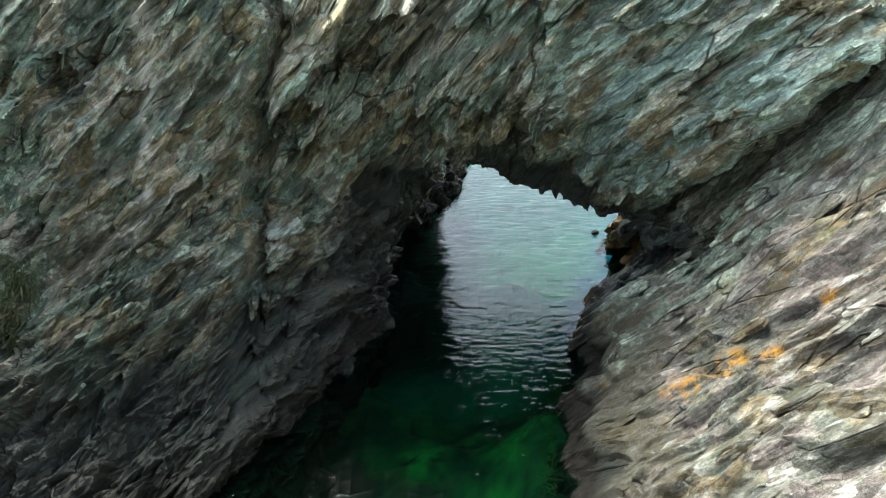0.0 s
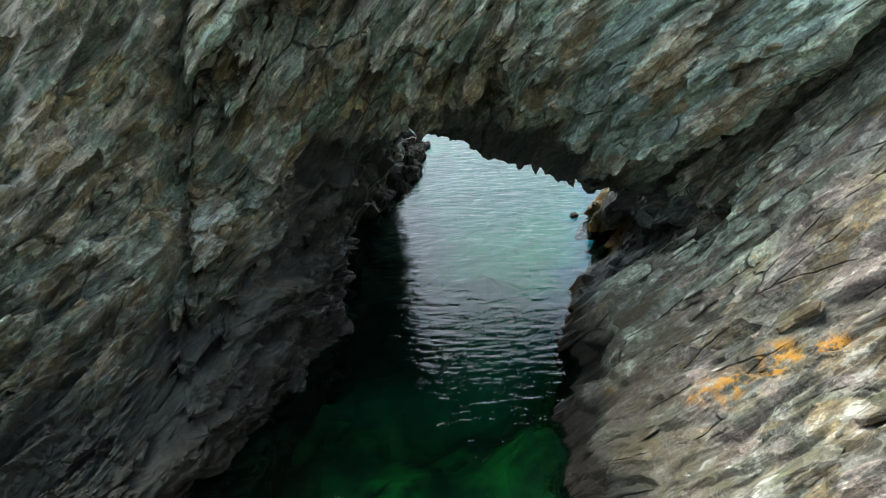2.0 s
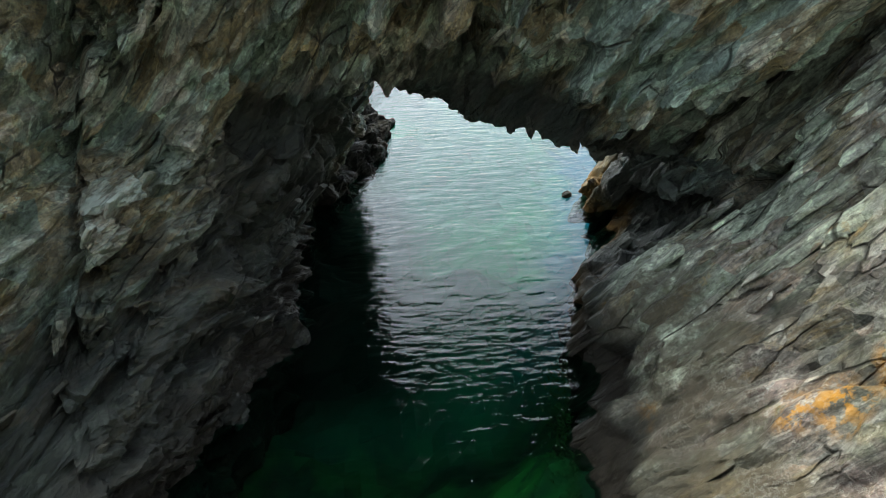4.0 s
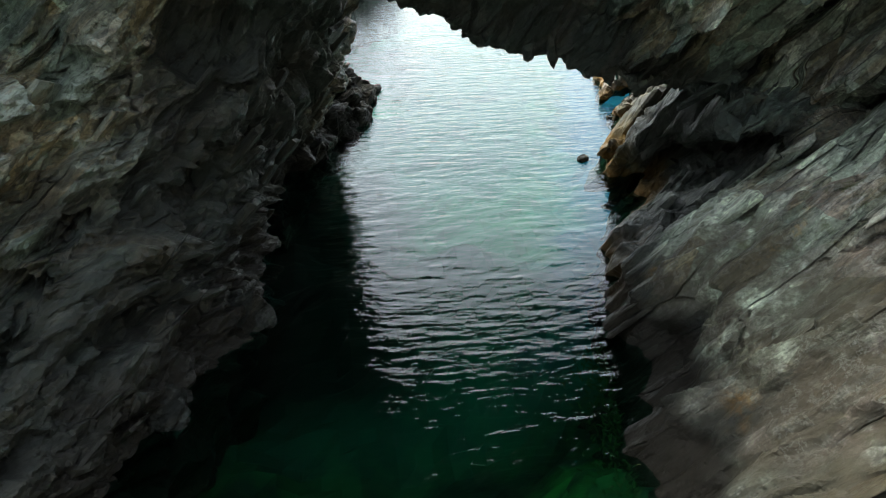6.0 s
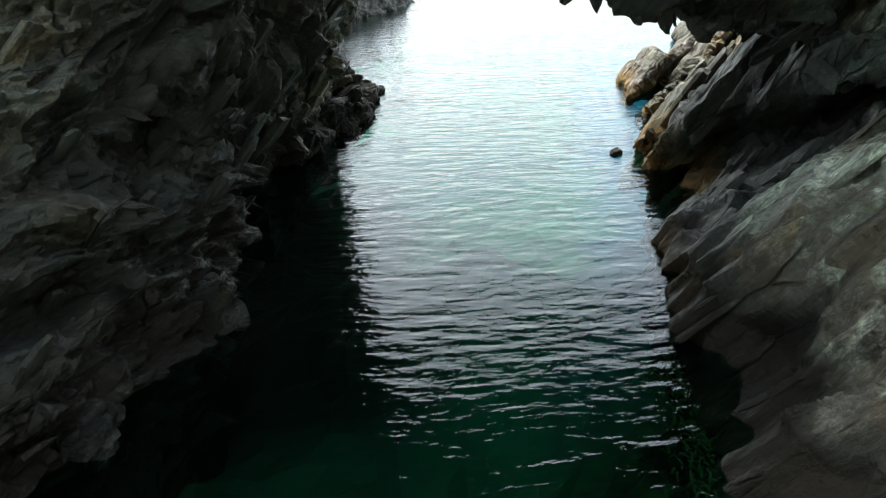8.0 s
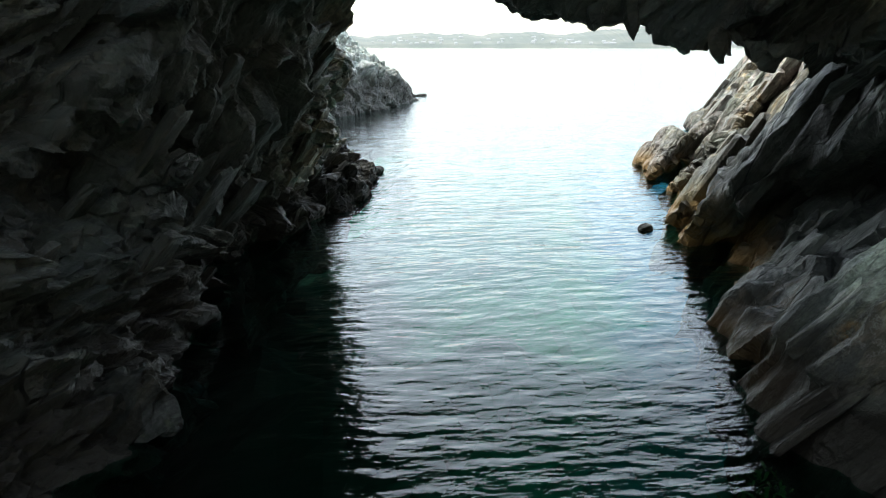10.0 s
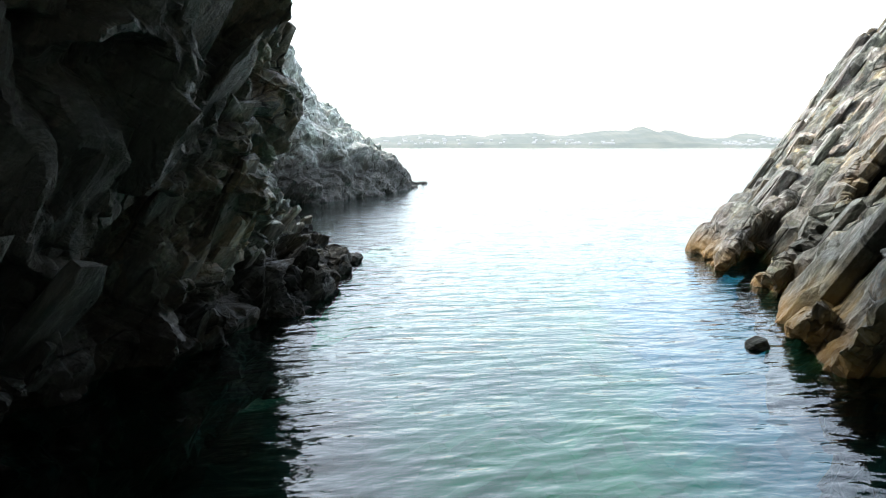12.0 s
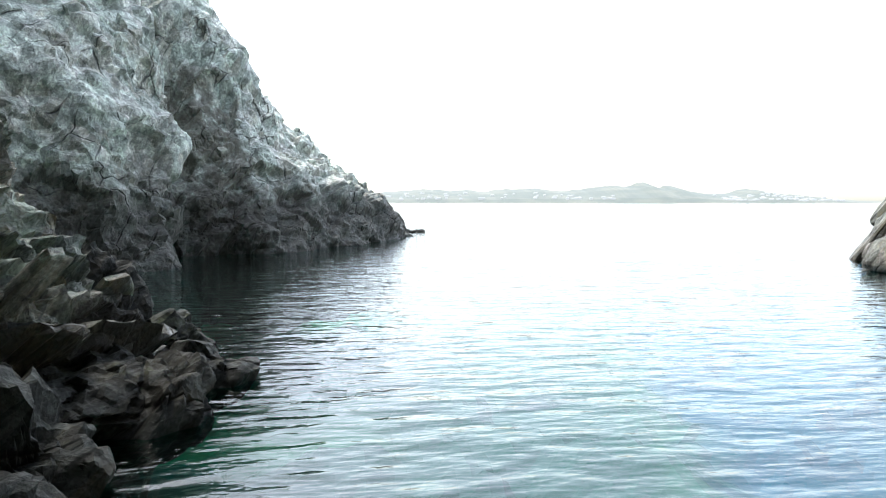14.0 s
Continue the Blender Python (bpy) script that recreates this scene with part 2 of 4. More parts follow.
# ---------------------------------------------------------------- meshes from fields
def skin(field, lo, hi, step):
    """A closed skin of quads round the places where field is positive, within a box."""
    n = [int(round((b - a) / step)) + 1 for a, b in zip(lo, hi)]
    axes = [lo[i] + step * np.arange(n[i]) for i in range(3)]
    grid = np.stack(np.meshgrid(*axes, indexing="ij"), -1)
    d = field(grid.reshape(-1, 3)).reshape(n)
    for ax in range(3):
        for end in (0, -1):
            at = [slice(None)] * 3
            at[ax] = end
            d[tuple(at)] = np.minimum(d[tuple(at)], -0.5 * step)
    s = d > 0

    def corner(a, o):
        return a[o[0]:n[0] - 1 + o[0], o[1]:n[1] - 1 + o[1], o[2]:n[2] - 1 + o[2]]
    total, count = np.zeros([m - 1 for m in n] + [3]), np.zeros([m - 1 for m in n])
    for ax in range(3):
        for b in (0, 1):
            for c in (0, 1):
                o = [0, 0, 0]
                o[(ax + 1) % 3], o[(ax + 2) % 3] = b, c
                e = list(o)
                e[ax] = 1
                d0, d1 = corner(d, o), corner(d, e)
                cut = (d0 > 0) != (d1 > 0)
                t = np.where(cut, d0 / np.where(cut, d0 - d1, 1), 0)
                place = np.array(o, float) + np.zeros(t.shape + (3,))
                place[..., ax] = t
                total += place * cut[..., None]
                count += cut
    mixed = count > 0
    index = np.full(mixed.shape, -1)
    index[mixed] = np.arange(mixed.sum())
    verts = np.array(lo) + step * (np.argwhere(mixed) + total[mixed] / count[mixed][:, None])
    quads = []
    for ax in range(3):
        b, c = (ax + 1) % 3, (ax + 2) % 3
        first = [slice(None)] * 3
        second = [slice(None)] * 3
        first[ax], second[ax] = slice(0, n[ax] - 1), slice(1, n[ax])
        cut = s[tuple(first)] != s[tuple(second)]
        e = np.argwhere(cut)
        keep = (e[:, b] > 0) & (e[:, b] < n[b] - 1) & (e[:, c] > 0) & (e[:, c] < n[c] - 1)
        e = e[keep]
        inside = s[tuple(e.T)]
        ring = []
        for ob, oc in ((-1, -1), (0, -1), (0, 0), (-1, 0)):
            k = e.copy()
            k[:, b] += ob
            k[:, c] += oc
            ring.append(index[tuple(k.T)])
        q = np.stack(ring, 1)
        q[~inside] = q[~inside][:, ::-1]
        quads.append(q)
    return verts, np.concatenate(quads)


def settle(field, v, box, rounds=2):
    """Moves points onto the field's surface, but for those on the box's walls."""
    lo, hi = np.array(box[0]), np.array(box[1])
    free = ((v > lo + 0.6) & (v < hi - 0.6)).all(1)
    for _ in range(rounds):
        p = v[free]
        g, f = slope(field, p)
        v[free] = p - g * np.clip(f / np.maximum((g * g).sum(1), 0.05), -0.15, 0.15)[:, None]
    return v


def slope(field, p, e=0.04):
    f = field(p)
    g = np.stack([(field(p + np.eye(3)[i] * e) - f) / e for i in range(3)], 1)
    return g, f


def finer(v, q, where):
    """Each quad whose middle lies where it is wanted into four."""
    (x0, y0, z0), (x1, y1, z1) = where
    c = v[q].mean(1)
    pick = (c[:, 0] > x0) & (c[:, 0] < x1) & (c[:, 1] > y0) & (c[:, 1] < y1) & (c[:, 2] > z0) & (c[:, 2] < z1)
    rest, q, c = q[~pick], q[pick], c[pick]
    a, b = q, np.roll(q, -1, axis=1)
    e = np.stack([np.minimum(a, b), np.maximum(a, b)], -1).reshape(-1, 2)
    key = e[:, 0].astype(np.int64) * (len(v) + 1) + e[:, 1]
    u, first, back = np.unique(key, return_index=True, return_inverse=True)
    mid = v[e[first]].mean(1)
    m = back.reshape(-1, 4) + len(v)
    k = np.arange(len(q)) + len(v) + len(mid)
    out = np.stack([np.stack([q[:, i], m[:, i], k, m[:, i - 1]], 1) for i in range(4)], 1).reshape(-1, 4)
    return np.concatenate([v, mid, c]), np.concatenate([rest, out])


def normals(v, q):
    n = np.cross(v[q[:, 2]] - v[q[:, 0]], v[q[:, 3]] - v[q[:, 1]])
    out = np.zeros_like(v)
    for i in range(4):
        np.add.at(out, q[:, i], n)
    return out / np.maximum(np.linalg.norm(out, axis=1), 1e-9)[:, None]


def zone(p, axis, at, seed):
    """Which of two sets of beds each place lies in."""
    return p[:, axis] + 0.8 * fractal(p * 0.5, seed, 2) > at


def broken(v, seed, beds, sizes, depths, flat=1.0):
    """How far bedded, broken rock stands out at the places v. beds: (axes, other axes, x or y, where they meet)."""
    first, second, axis, at = beds
    late = zone(v, axis, at, seed + 90)[:, None]
    b = np.where(late, v @ second.T, v @ first.T)
    stretch = np.where(late, 1.0, np.array([1.0, 1.0, flat]))
    warp = fractal(v * 0.35, seed + 50, 3)
    ledge = ((b[:, 2] + 0.25 * warp) / sizes[0]) % 1.0
    ledge = np.where(ledge < 0.85, ledge / 0.85, (1 - ledge) / 0.15) - 0.5
    thin = ((b[:, 2] + 0.12 * fractal(v * 0.8, seed + 54, 3)) / (0.36 * sizes[0])) % 1.0
    thin = (np.where(thin < 0.88, thin / 0.88, (1 - thin) / 0.12) - 0.5) * np.clip(0.5 + 1.6 * fractal(v * 0.5, seed + 57, 2), 0, 1)
    ledge = ledge * np.clip(0.8 + 0.8 * fractal(v * 0.25, seed + 58, 2), 0.2, 1.4) + 0.42 * thin
    b = b + 0.09 * np.stack([fractal(v * 0.9, seed + 60, 2), fractal(v * 0.9, seed + 64, 2), fractal(v * 0.9, seed + 68, 2)], 1)
    d = np.where(late[:, 0], depths[0][1], depths[0][0]) * ledge + depths[1] * fractal(v * 0.45, seed, 3)
    for k, (size, depth) in enumerate(zip(sizes[1:], depths[2:])):
        d = d + depth * plates(b / (np.array(size) * stretch), seed + 10 * (k + 1), 0.9, (0.07, 0.11, 0.2)[k])
    return d + depths[-1] * fractal(v * 4.0, seed + 40, 3)


def mesh_of(name, v, q, material):
    me = bpy.data.meshes.new(name)
    me.vertices.add(len(v))
    me.vertices.foreach_set("co", np.ascontiguousarray(v, np.float32).ravel())
    me.loops.add(q.size)
    me.loops.foreach_set("vertex_index", np.ascontiguousarray(q, np.int32).ravel())
    me.polygons.add(len(q))
    me.polygons.foreach_set("loop_start", np.arange(len(q), dtype=np.int32) * 4)
    me.polygons.foreach_set("use_smooth", np.zeros(len(q), dtype=bool))
    me.update(calc_edges=True)
    me.materials.append(material)
    return me


def rock_mass(name, field, lo, hi, step, levels, seed, material, beds, sizes, depths, flat=1.0, calm=None, hollows=None):
    """A solid mass of bedded rock. levels: boxes within which the mesh is halved, one after another."""
    v, q = skin(field, lo, hi, step)
    v = settle(field, v, (lo, hi))
    for box in levels:
        v, q = finer(v, q, box)
        v = settle(field, v, (lo, hi), 1)
    n = normals(v, q)
    out = broken(v, seed, beds, sizes, depths, flat)
    if calm:
        (x, y, z), (rx, ry, rz), least = calm
        near = ((v[:, 0] - x) / rx) ** 2 + ((v[:, 1] - y) / ry) ** 2 + ((v[:, 2] - z) / rz) ** 2
        out = out * (1 - (1 - least) * np.clip(2 - 2 * near, 0, 1))
    v = v + n * out[:, None]
    if hollows:
        v[:, 1] += hollows(v) * np.clip(-2 * n[:, 1], 0, 1)
    return new(name, mesh_of(name, v, q, material)), v, n


def part(name, bm, material, parent=None, label=""):
    me = bpy.data.meshes.new(name)
    bm.to_mesh(me)
    bm.free()
    me.materials.append(material)
    ob = new(name, me)
    ob.parent = parent
    return tagged(ob, label)


# ---------------------------------------------------------------- materials
class Nodes:
    """Short calls for building a node tree."""

    def __init__(self, name):
        self.mat = bpy.data.materials.new(name)
        self.mat.use_nodes = True
        self.t = self.mat.node_tree
        self.bsdf = self.t.nodes["Principled BSDF"]
        self.out = self.t.nodes["Material Output"]

    def add(self, kind, **props):
        n = self.t.nodes.new("ShaderNode" + kind)
        for k, v in props.items():
            setattr(n, k, v)
        return n

    def put(self, value, socket):
        if hasattr(value, "links") or hasattr(value, "is_linked"):
            self.t.links.new(value, socket)
        else:
            socket.default_value = value

    def noise(self, vec, scale, detail=5.0, rough=0.6):
        n = self.add("TexNoise")
        self.put(vec, n.inputs["Vector"])
        n.inputs["Scale"].default_value, n.inputs["Detail"].default_value, n.inputs["Roughness"].default_value = scale, detail, rough
        return n.outputs["Fac"]

    def add_noise(self, vec):
        n = self.add("TexNoise")
        self.put(vec, n.inputs["Vector"])
        n.inputs["Scale"].default_value = 2.0
        return n.outputs["Color"]

    def ramp(self, value, lo, hi, a=0.0, b=1.0):
        n = self.add("MapRange", interpolation_type="SMOOTHSTEP")
        for k, x in zip(range(5), (value, lo, hi, a, b)):
            self.put(x, n.inputs[k])
        return n.outputs[0]

    def mix(self, fac, a, b, kind="MIX"):
        n = self.add("Mix", data_type="RGBA", blend_type=kind)
        self.put(fac, n.inputs[0])
        for v, s in ((a, n.inputs[6]), (b, n.inputs[7])):
            self.put((*v, 1) if isinstance(v, tuple) and len(v) == 3 else v, s)
        return n.outputs[2]

    def math(self, op, a, b=0.0):
        n = self.add("Math", operation=op)
        self.put(a, n.inputs[0])
        self.put(b, n.inputs[1])
        return n.outputs[0]

    def mapped(self, vec, scale, turn=0.0):
        n = self.add("Mapping")
        self.put(vec, n.inputs[0])
        n.inputs["Scale"].default_value = scale
        n.inputs["Rotation"].default_value = (0, 0, radians(turn))
        return n.outputs[0]

    def world(self):
        return self.add("NewGeometry").outputs["Position"]

    def axes(self, beds, stretch):
        pos = self.world()
        c = self.add("CombineXYZ")
        for i in range(3):
            d = self.add("VectorMath", operation="DOT_PRODUCT")
            self.put(pos, d.inputs[0])
            d.inputs[1].default_value = Vector(beds[i]) * stretch[i]
            self.t.links.new(d.outputs["Value"], c.inputs[i])
        return c.outputs[0]

    def bedded(self, beds, stretch):
        """World places in the axes of the beds, drawn out along the grain."""
        first, second, axis, at = beds
        xyz = self.add("SeparateXYZ")
        self.put(self.world(), xyz.inputs[0])
        where = self.math("ADD", xyz.outputs[axis], self.noise(self.world(), 0.9, 2))
        n = self.add("Mix", data_type="VECTOR")
        self.put(self.ramp(where, at + 0.45, at + 0.55), n.inputs[0])
        self.put(self.axes(first, stretch), n.inputs[4])
        self.put(self.axes(second, stretch), n.inputs[5])
        return n.outputs[1]

    def facets(self, beds, sizes):
        """Broken faces in the beds: two chance values for each face, and its height with a lean of its own."""
        v = self.add("TexVoronoi")
        near = self.add("VectorMath", operation="ADD")
        self.put(self.bedded(beds, tuple(1 / s for s in sizes)), near.inputs[0])
        wave = self.add("VectorMath", operation="SCALE")
        self.put(self.add_noise(self.world()), wave.inputs[0])
        wave.inputs["Scale"].default_value = 0.22
        self.put(wave.outputs[0], near.inputs[1])
        self.put(near.outputs[0], v.inputs["Vector"])
        v.inputs["Scale"].default_value = 1.0
        off = self.add("VectorMath", operation="SUBTRACT")
        self.put(near.outputs[0], off.inputs[0])
        self.put(v.outputs["Position"], off.inputs[1])
        lean = self.add("VectorMath", operation="SUBTRACT")
        self.put(v.outputs["Color"], lean.inputs[0])
        lean.inputs[1].default_value = (0.5, 0.5, 0.5)
        dot = self.add("VectorMath", operation="DOT_PRODUCT")
        self.put(off.outputs[0], dot.inputs[0])
        self.put(lean.outputs[0], dot.inputs[1])
        rgb = self.add("SeparateColor")
        self.put(v.outputs["Color"], rgb.inputs[0])
        height = self.math("ADD", self.math("MULTIPLY", dot.outputs["Value"], 1.6), rgb.outputs[2])
        return rgb.outputs[0], rgb.outputs[1], height

    def spots(self, places):
        """A mask of round places (x, y, z, radius)."""
        out = 0.0
        for x, y, z, r in places:
            d = self.add("VectorMath", operation="DISTANCE")
            self.put(self.world(), d.inputs[0])
            d.inputs[1].default_value = (x, y, z)
            out = self.math("MAXIMUM", self.ramp(d.outputs["Value"], r * 0.3, r, 1, 0), out)
        return out


def rock_material(name, beds, base, second, stain, pale, lichen=0.0, moss=0.0, tide=0.0, rough=0.75, spots=(), vein_at=None, ochre=False, black=0.0, east=None, shine=0.5, seeps_and_shade=(), faces=(0.55, 1.3, 0.30), streak=1.0, relief=0.12, green=False, crisp=1.0, flecks=(), net=0.0):
    m = Nodes(name)
    soft = 0.5 + 0.5 * streak
    pos = m.world()
    bed = m.bedded(beds, (0.7, 0.42, 1.7))
    fine = m.bedded(beds, (1.5, 0.7, 4.5))
    xyz = m.add("SeparateXYZ")
    m.put(pos, xyz.inputs[0])
    col = m.mix(m.ramp(m.noise(pos, 0.45, 4), 0.4, 0.62), base, second)
    if east:
        where = m.math("ADD", xyz.outputs[0], m.math("MULTIPLY", m.noise(pos, 0.7, 4), 3.0))
        col = m.mix(m.ramp(where, 3.6, 5.2), col, east)
    if green:
        where = m.math("ADD", xyz.outputs[1], m.math("MULTIPLY", m.math("SUBTRACT", m.noise(pos, 0.6, 5), 0.5), 4.0))
        col = m.mix(m.math("MULTIPLY", m.ramp(where, 13.4, 15.0), m.ramp(where, 21.5, 25.0, 1, 0)), col, (0.50, 0.57, 0.44))
    m.bsdf.inputs["Specular IOR Level"].default_value = shine
    one, two, big = m.facets(beds, faces)
    three, four, small = m.facets(beds, tuple(s * k for s, k in zip(faces, (0.31, 0.33, 0.28))))
    where = m.math("ADD", m.math("MULTIPLY", one, 0.35), m.noise(bed, 1.1, 5))
    col = m.mix(m.ramp(where, 0.66, 0.84, 0, 0.85), col, stain)
    col = m.mix(m.ramp(m.math("ADD", m.math("MULTIPLY", two, 0.35), m.noise(pos, 0.9, 4)), 0.70, 0.84, 0, 0.6), col, tuple(c * k for c, k in zip(second, (1.0, 0.9, 0.95))))
    col = m.mix(m.ramp(m.math("ADD", m.math("MULTIPLY", three, 0.3), m.noise(fine, 1.6, 8, 0.7)), 0.68, 0.88, 0, 0.6 * streak), col, pale)
    col = m.mix(m.ramp(m.math("SUBTRACT", m.noise(fine, 3.5, 8, 0.75), m.math("MULTIPLY", four, 0.12)), 0.28, 0.44, 0.8 * streak, 0), col, (0.03, 0.031, 0.029))
    col = m.mix(m.ramp(m.noise(pos, 22.0, 4, 0.7), 0.3, 0.7, 0.35, 0), col, (0.05, 0.05, 0.048))
    col = m.mix(m.ramp(m.noise(pos, 9.0, 6, 0.7), 0.58, 0.72, 0, 0.45), col, pale)
    vein = m.math("ABSOLUTE", m.math("SUBTRACT", m.noise(bed, 0.9, 5, 0.65), 0.5))
    col = m.mix(m.math("MULTIPLY", m.ramp(vein, 0.0, 0.012, 0.5 if streak == 1 else 0.0, 0), m.ramp(m.noise(pos, 1.1, 4), 0.52, 0.62)), col, pale)
    patch = m.ramp(m.noise(m.bedded(beds, (1.0, 0.8, 1.8)), 1.9, 10, 0.72), 0.36, 0.64, 0.72, 1.3)
    patch = m.math("MULTIPLY", patch, m.math("MULTIPLY", m.ramp(two, 0.0, 1.0, 1 - 0.38 * soft, 1 + 0.4 * soft), m.ramp(four, 0.0, 1.0, 1 - 0.45 * soft, 1 + 0.5 * soft)))
    grit = m.ramp(m.noise(pos, 13.0, 8, 0.8), 0.32, 0.68, 0.62, 1.38)
    tone = m.add("VectorMath", operation="SCALE")
    m.put(col, tone.inputs[0])
    m.put(m.math("MULTIPLY", patch, grit), tone.inputs["Scale"])
    col = tone.outputs[0]
    cell = m.add("TexVoronoi", feature="DISTANCE_TO_EDGE")
    m.put(m.mix(0.12, bed, m.add_noise(pos)), cell.inputs["Vector"])
    cell.inputs["Scale"].default_value = 1.1
    crack = m.math("MULTIPLY", m.ramp(cell.outputs["Distance"], 0.0, 0.03, 1, 0), m.ramp(m.noise(pos, 0.8, 3), 0.46, 0.62))
    col = m.mix(m.math("MULTIPLY", crack, 0.85), col, (0.018, 0.017, 0.014))
    up = m.add("SeparateXYZ")
    m.put(m.add("NewGeometry").outputs["Normal"], up.inputs[0])
    if vein_at:
        x0, z0, lean = vein_at
        off = m.math("ABSOLUTE", m.math("SUBTRACT", xyz.outputs[0], m.math("ADD", m.math("MULTIPLY", m.math("SUBTRACT", xyz.outputs[2], z0), lean), x0)))
        w = m.math("MULTIPLY", m.ramp(off, 0.05, 0.3, 1, 0), m.ramp(m.noise(fine, 2.0, 6, 0.7), 0.42, 0.53))
        col = m.mix(m.math("MULTIPLY", w, m.ramp(xyz.outputs[2], 5.0, 6.5, 0, 0.9)), col, (0.62, 0.58, 0.50))
    if moss:
        w = m.math("MULTIPLY", m.ramp(m.noise(pos, 1.3, 6, 0.7), 0.55, 0.68), m.ramp(up.outputs[2], 0.2, 0.7))
        col = m.mix(m.math("MULTIPLY", w, moss), col, (0.07, 0.085, 0.02))
    if lichen:
        w = m.math("MULTIPLY", m.ramp(m.noise(bed, 1.1, 3, 0.5), 0.58, 0.68), m.ramp(m.noise(pos, 5.0, 6, 0.7), 0.54, 0.62))
        w = m.math("MULTIPLY", w, m.ramp(xyz.outputs[2], 0.9, 2.2))
        col = m.mix(m.math("MULTIPLY", w, lichen), col, (0.42, 0.25, 0.05))
    if spots:
        w = m.math("MULTIPLY", m.spots(spots), m.ramp(m.noise(pos, 4.5, 6, 0.75), 0.46, 0.56))
        col = m.mix(m.math("MULTIPLY", w, 0.9), col, (0.42, 0.20, 0.018))
    if flecks:
        w = m.math("MULTIPLY", m.spots(flecks), m.ramp(m.noise(m.bedded(beds, (1.6, 0.9, 3.0)), 2.4, 8, 0.75), 0.44, 0.56))
        col = m.mix(m.math("MULTIPLY", w, 0.85), col, (0.48, 0.55, 0.49))
    # Brown seepage on the slabs; on the headland, its gully's shade painted dark.
    if seeps_and_shade:
        w = m.math("MULTIPLY", m.ramp(m.spots(seeps_and_shade), 0.1, 0.55), m.ramp(m.noise(pos, 1.8, 7, 0.7), 0.33, 0.52))
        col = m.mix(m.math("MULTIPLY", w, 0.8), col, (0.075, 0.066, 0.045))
    if net:
        thread = m.math("ABSOLUTE", m.math("SUBTRACT", m.noise(pos, 2.4, 7, 0.72), 0.5))
        col = m.mix(m.math("MULTIPLY", m.ramp(thread, 0.0, 0.022, net, 0), m.ramp(m.noise(pos, 0.9, 4), 0.46, 0.58)), col, pale)
    if tide:
        edge = m.math("ADD", xyz.outputs[2], m.math("MULTIPLY", m.math("SUBTRACT", m.noise(pos, 1.6, 5), 0.5), min(1.2, tide)))
        weed = (0.015, 0.012, 0.008)
        if ochre:
            edge = m.math("ADD", edge, m.ramp(xyz.outputs[1], 17.0, 20.0, 0.0, 0.5))
            weed = m.mix(m.math("MULTIPLY", m.ramp(xyz.outputs[1], 17.0, 23.0), m.math("MULTIPLY", m.ramp(xyz.outputs[2], -0.15, 0.1), m.ramp(xyz.outputs[1], 34.0, 37.0, 1, 0))), weed, (0.15, 0.085, 0.02))
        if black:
            # Band climbs higher for y 18 to 27: the passage's shade painted onto its walls.
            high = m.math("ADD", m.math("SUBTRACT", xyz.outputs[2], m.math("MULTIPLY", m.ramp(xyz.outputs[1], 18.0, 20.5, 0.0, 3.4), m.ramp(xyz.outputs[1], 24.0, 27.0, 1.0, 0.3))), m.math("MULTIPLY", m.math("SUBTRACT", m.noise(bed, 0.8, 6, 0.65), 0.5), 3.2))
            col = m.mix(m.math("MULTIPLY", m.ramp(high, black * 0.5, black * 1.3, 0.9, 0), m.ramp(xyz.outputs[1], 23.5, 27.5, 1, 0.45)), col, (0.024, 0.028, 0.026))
        if ochre:
            crust = m.math("MULTIPLY", m.math("MULTIPLY", m.ramp(xyz.outputs[1], 22.5, 24.5), m.ramp(xyz.outputs[1], 33.0, 36.0, 1, 0)), m.ramp(m.math("ADD", m.math("ADD", xyz.outputs[2], m.ramp(xyz.outputs[1], 26.0, 28.5, 0.0, 1.1)), m.math("MULTIPLY", m.noise(pos, 0.7, 4), 2.0)), 1.2, 2.4, 1, 0))
            col = m.mix(m.math("MULTIPLY", crust, m.ramp(m.noise(bed, 1.5, 6, 0.65), 0.4, 0.6, 0.1, 0.8)), col, (0.26, 0.18, 0.055))
        col = m.mix(m.ramp(edge, tide * 0.4, tide, 0.9, 0), col, weed)
    if ochre:
        sunk = m.math("MULTIPLY", m.ramp(xyz.outputs[2], -0.6, -0.08, 1, 0), m.ramp(xyz.outputs[1], 17.5, 20.0))
        col = m.mix(sunk, col, (0.015, 0.032, 0.05))
    m.put(col, m.bsdf.inputs["Base Color"])
    m.put(m.ramp(m.noise(fine, 3.0, 7, 0.7), 0.34, 0.66, rough - 0.28, rough + 0.2), m.bsdf.inputs["Roughness"])
    bump = m.add("Bump")
    bump.inputs["Strength"].default_value, bump.inputs["Distance"].default_value = 1.0, relief
    h = m.math("ADD", m.math("MULTIPLY", m.noise(fine, 2.6, 8, 0.65), 0.3 * streak), m.math("MULTIPLY", m.noise(pos, 14.0, 6, 0.7), 0.25))
    h = m.math("ADD", h, m.math("ADD", m.math("MULTIPLY", big, 0.75 * crisp), m.math("MULTIPLY", small, 0.32 * crisp)))
    h = m.math("SUBTRACT", h, m.math("MULTIPLY", crack, 0.5))
    m.put(h, bump.inputs["Height"])
    m.put(bump.outputs[0], m.bsdf.inputs["Normal"])
    return m.mat


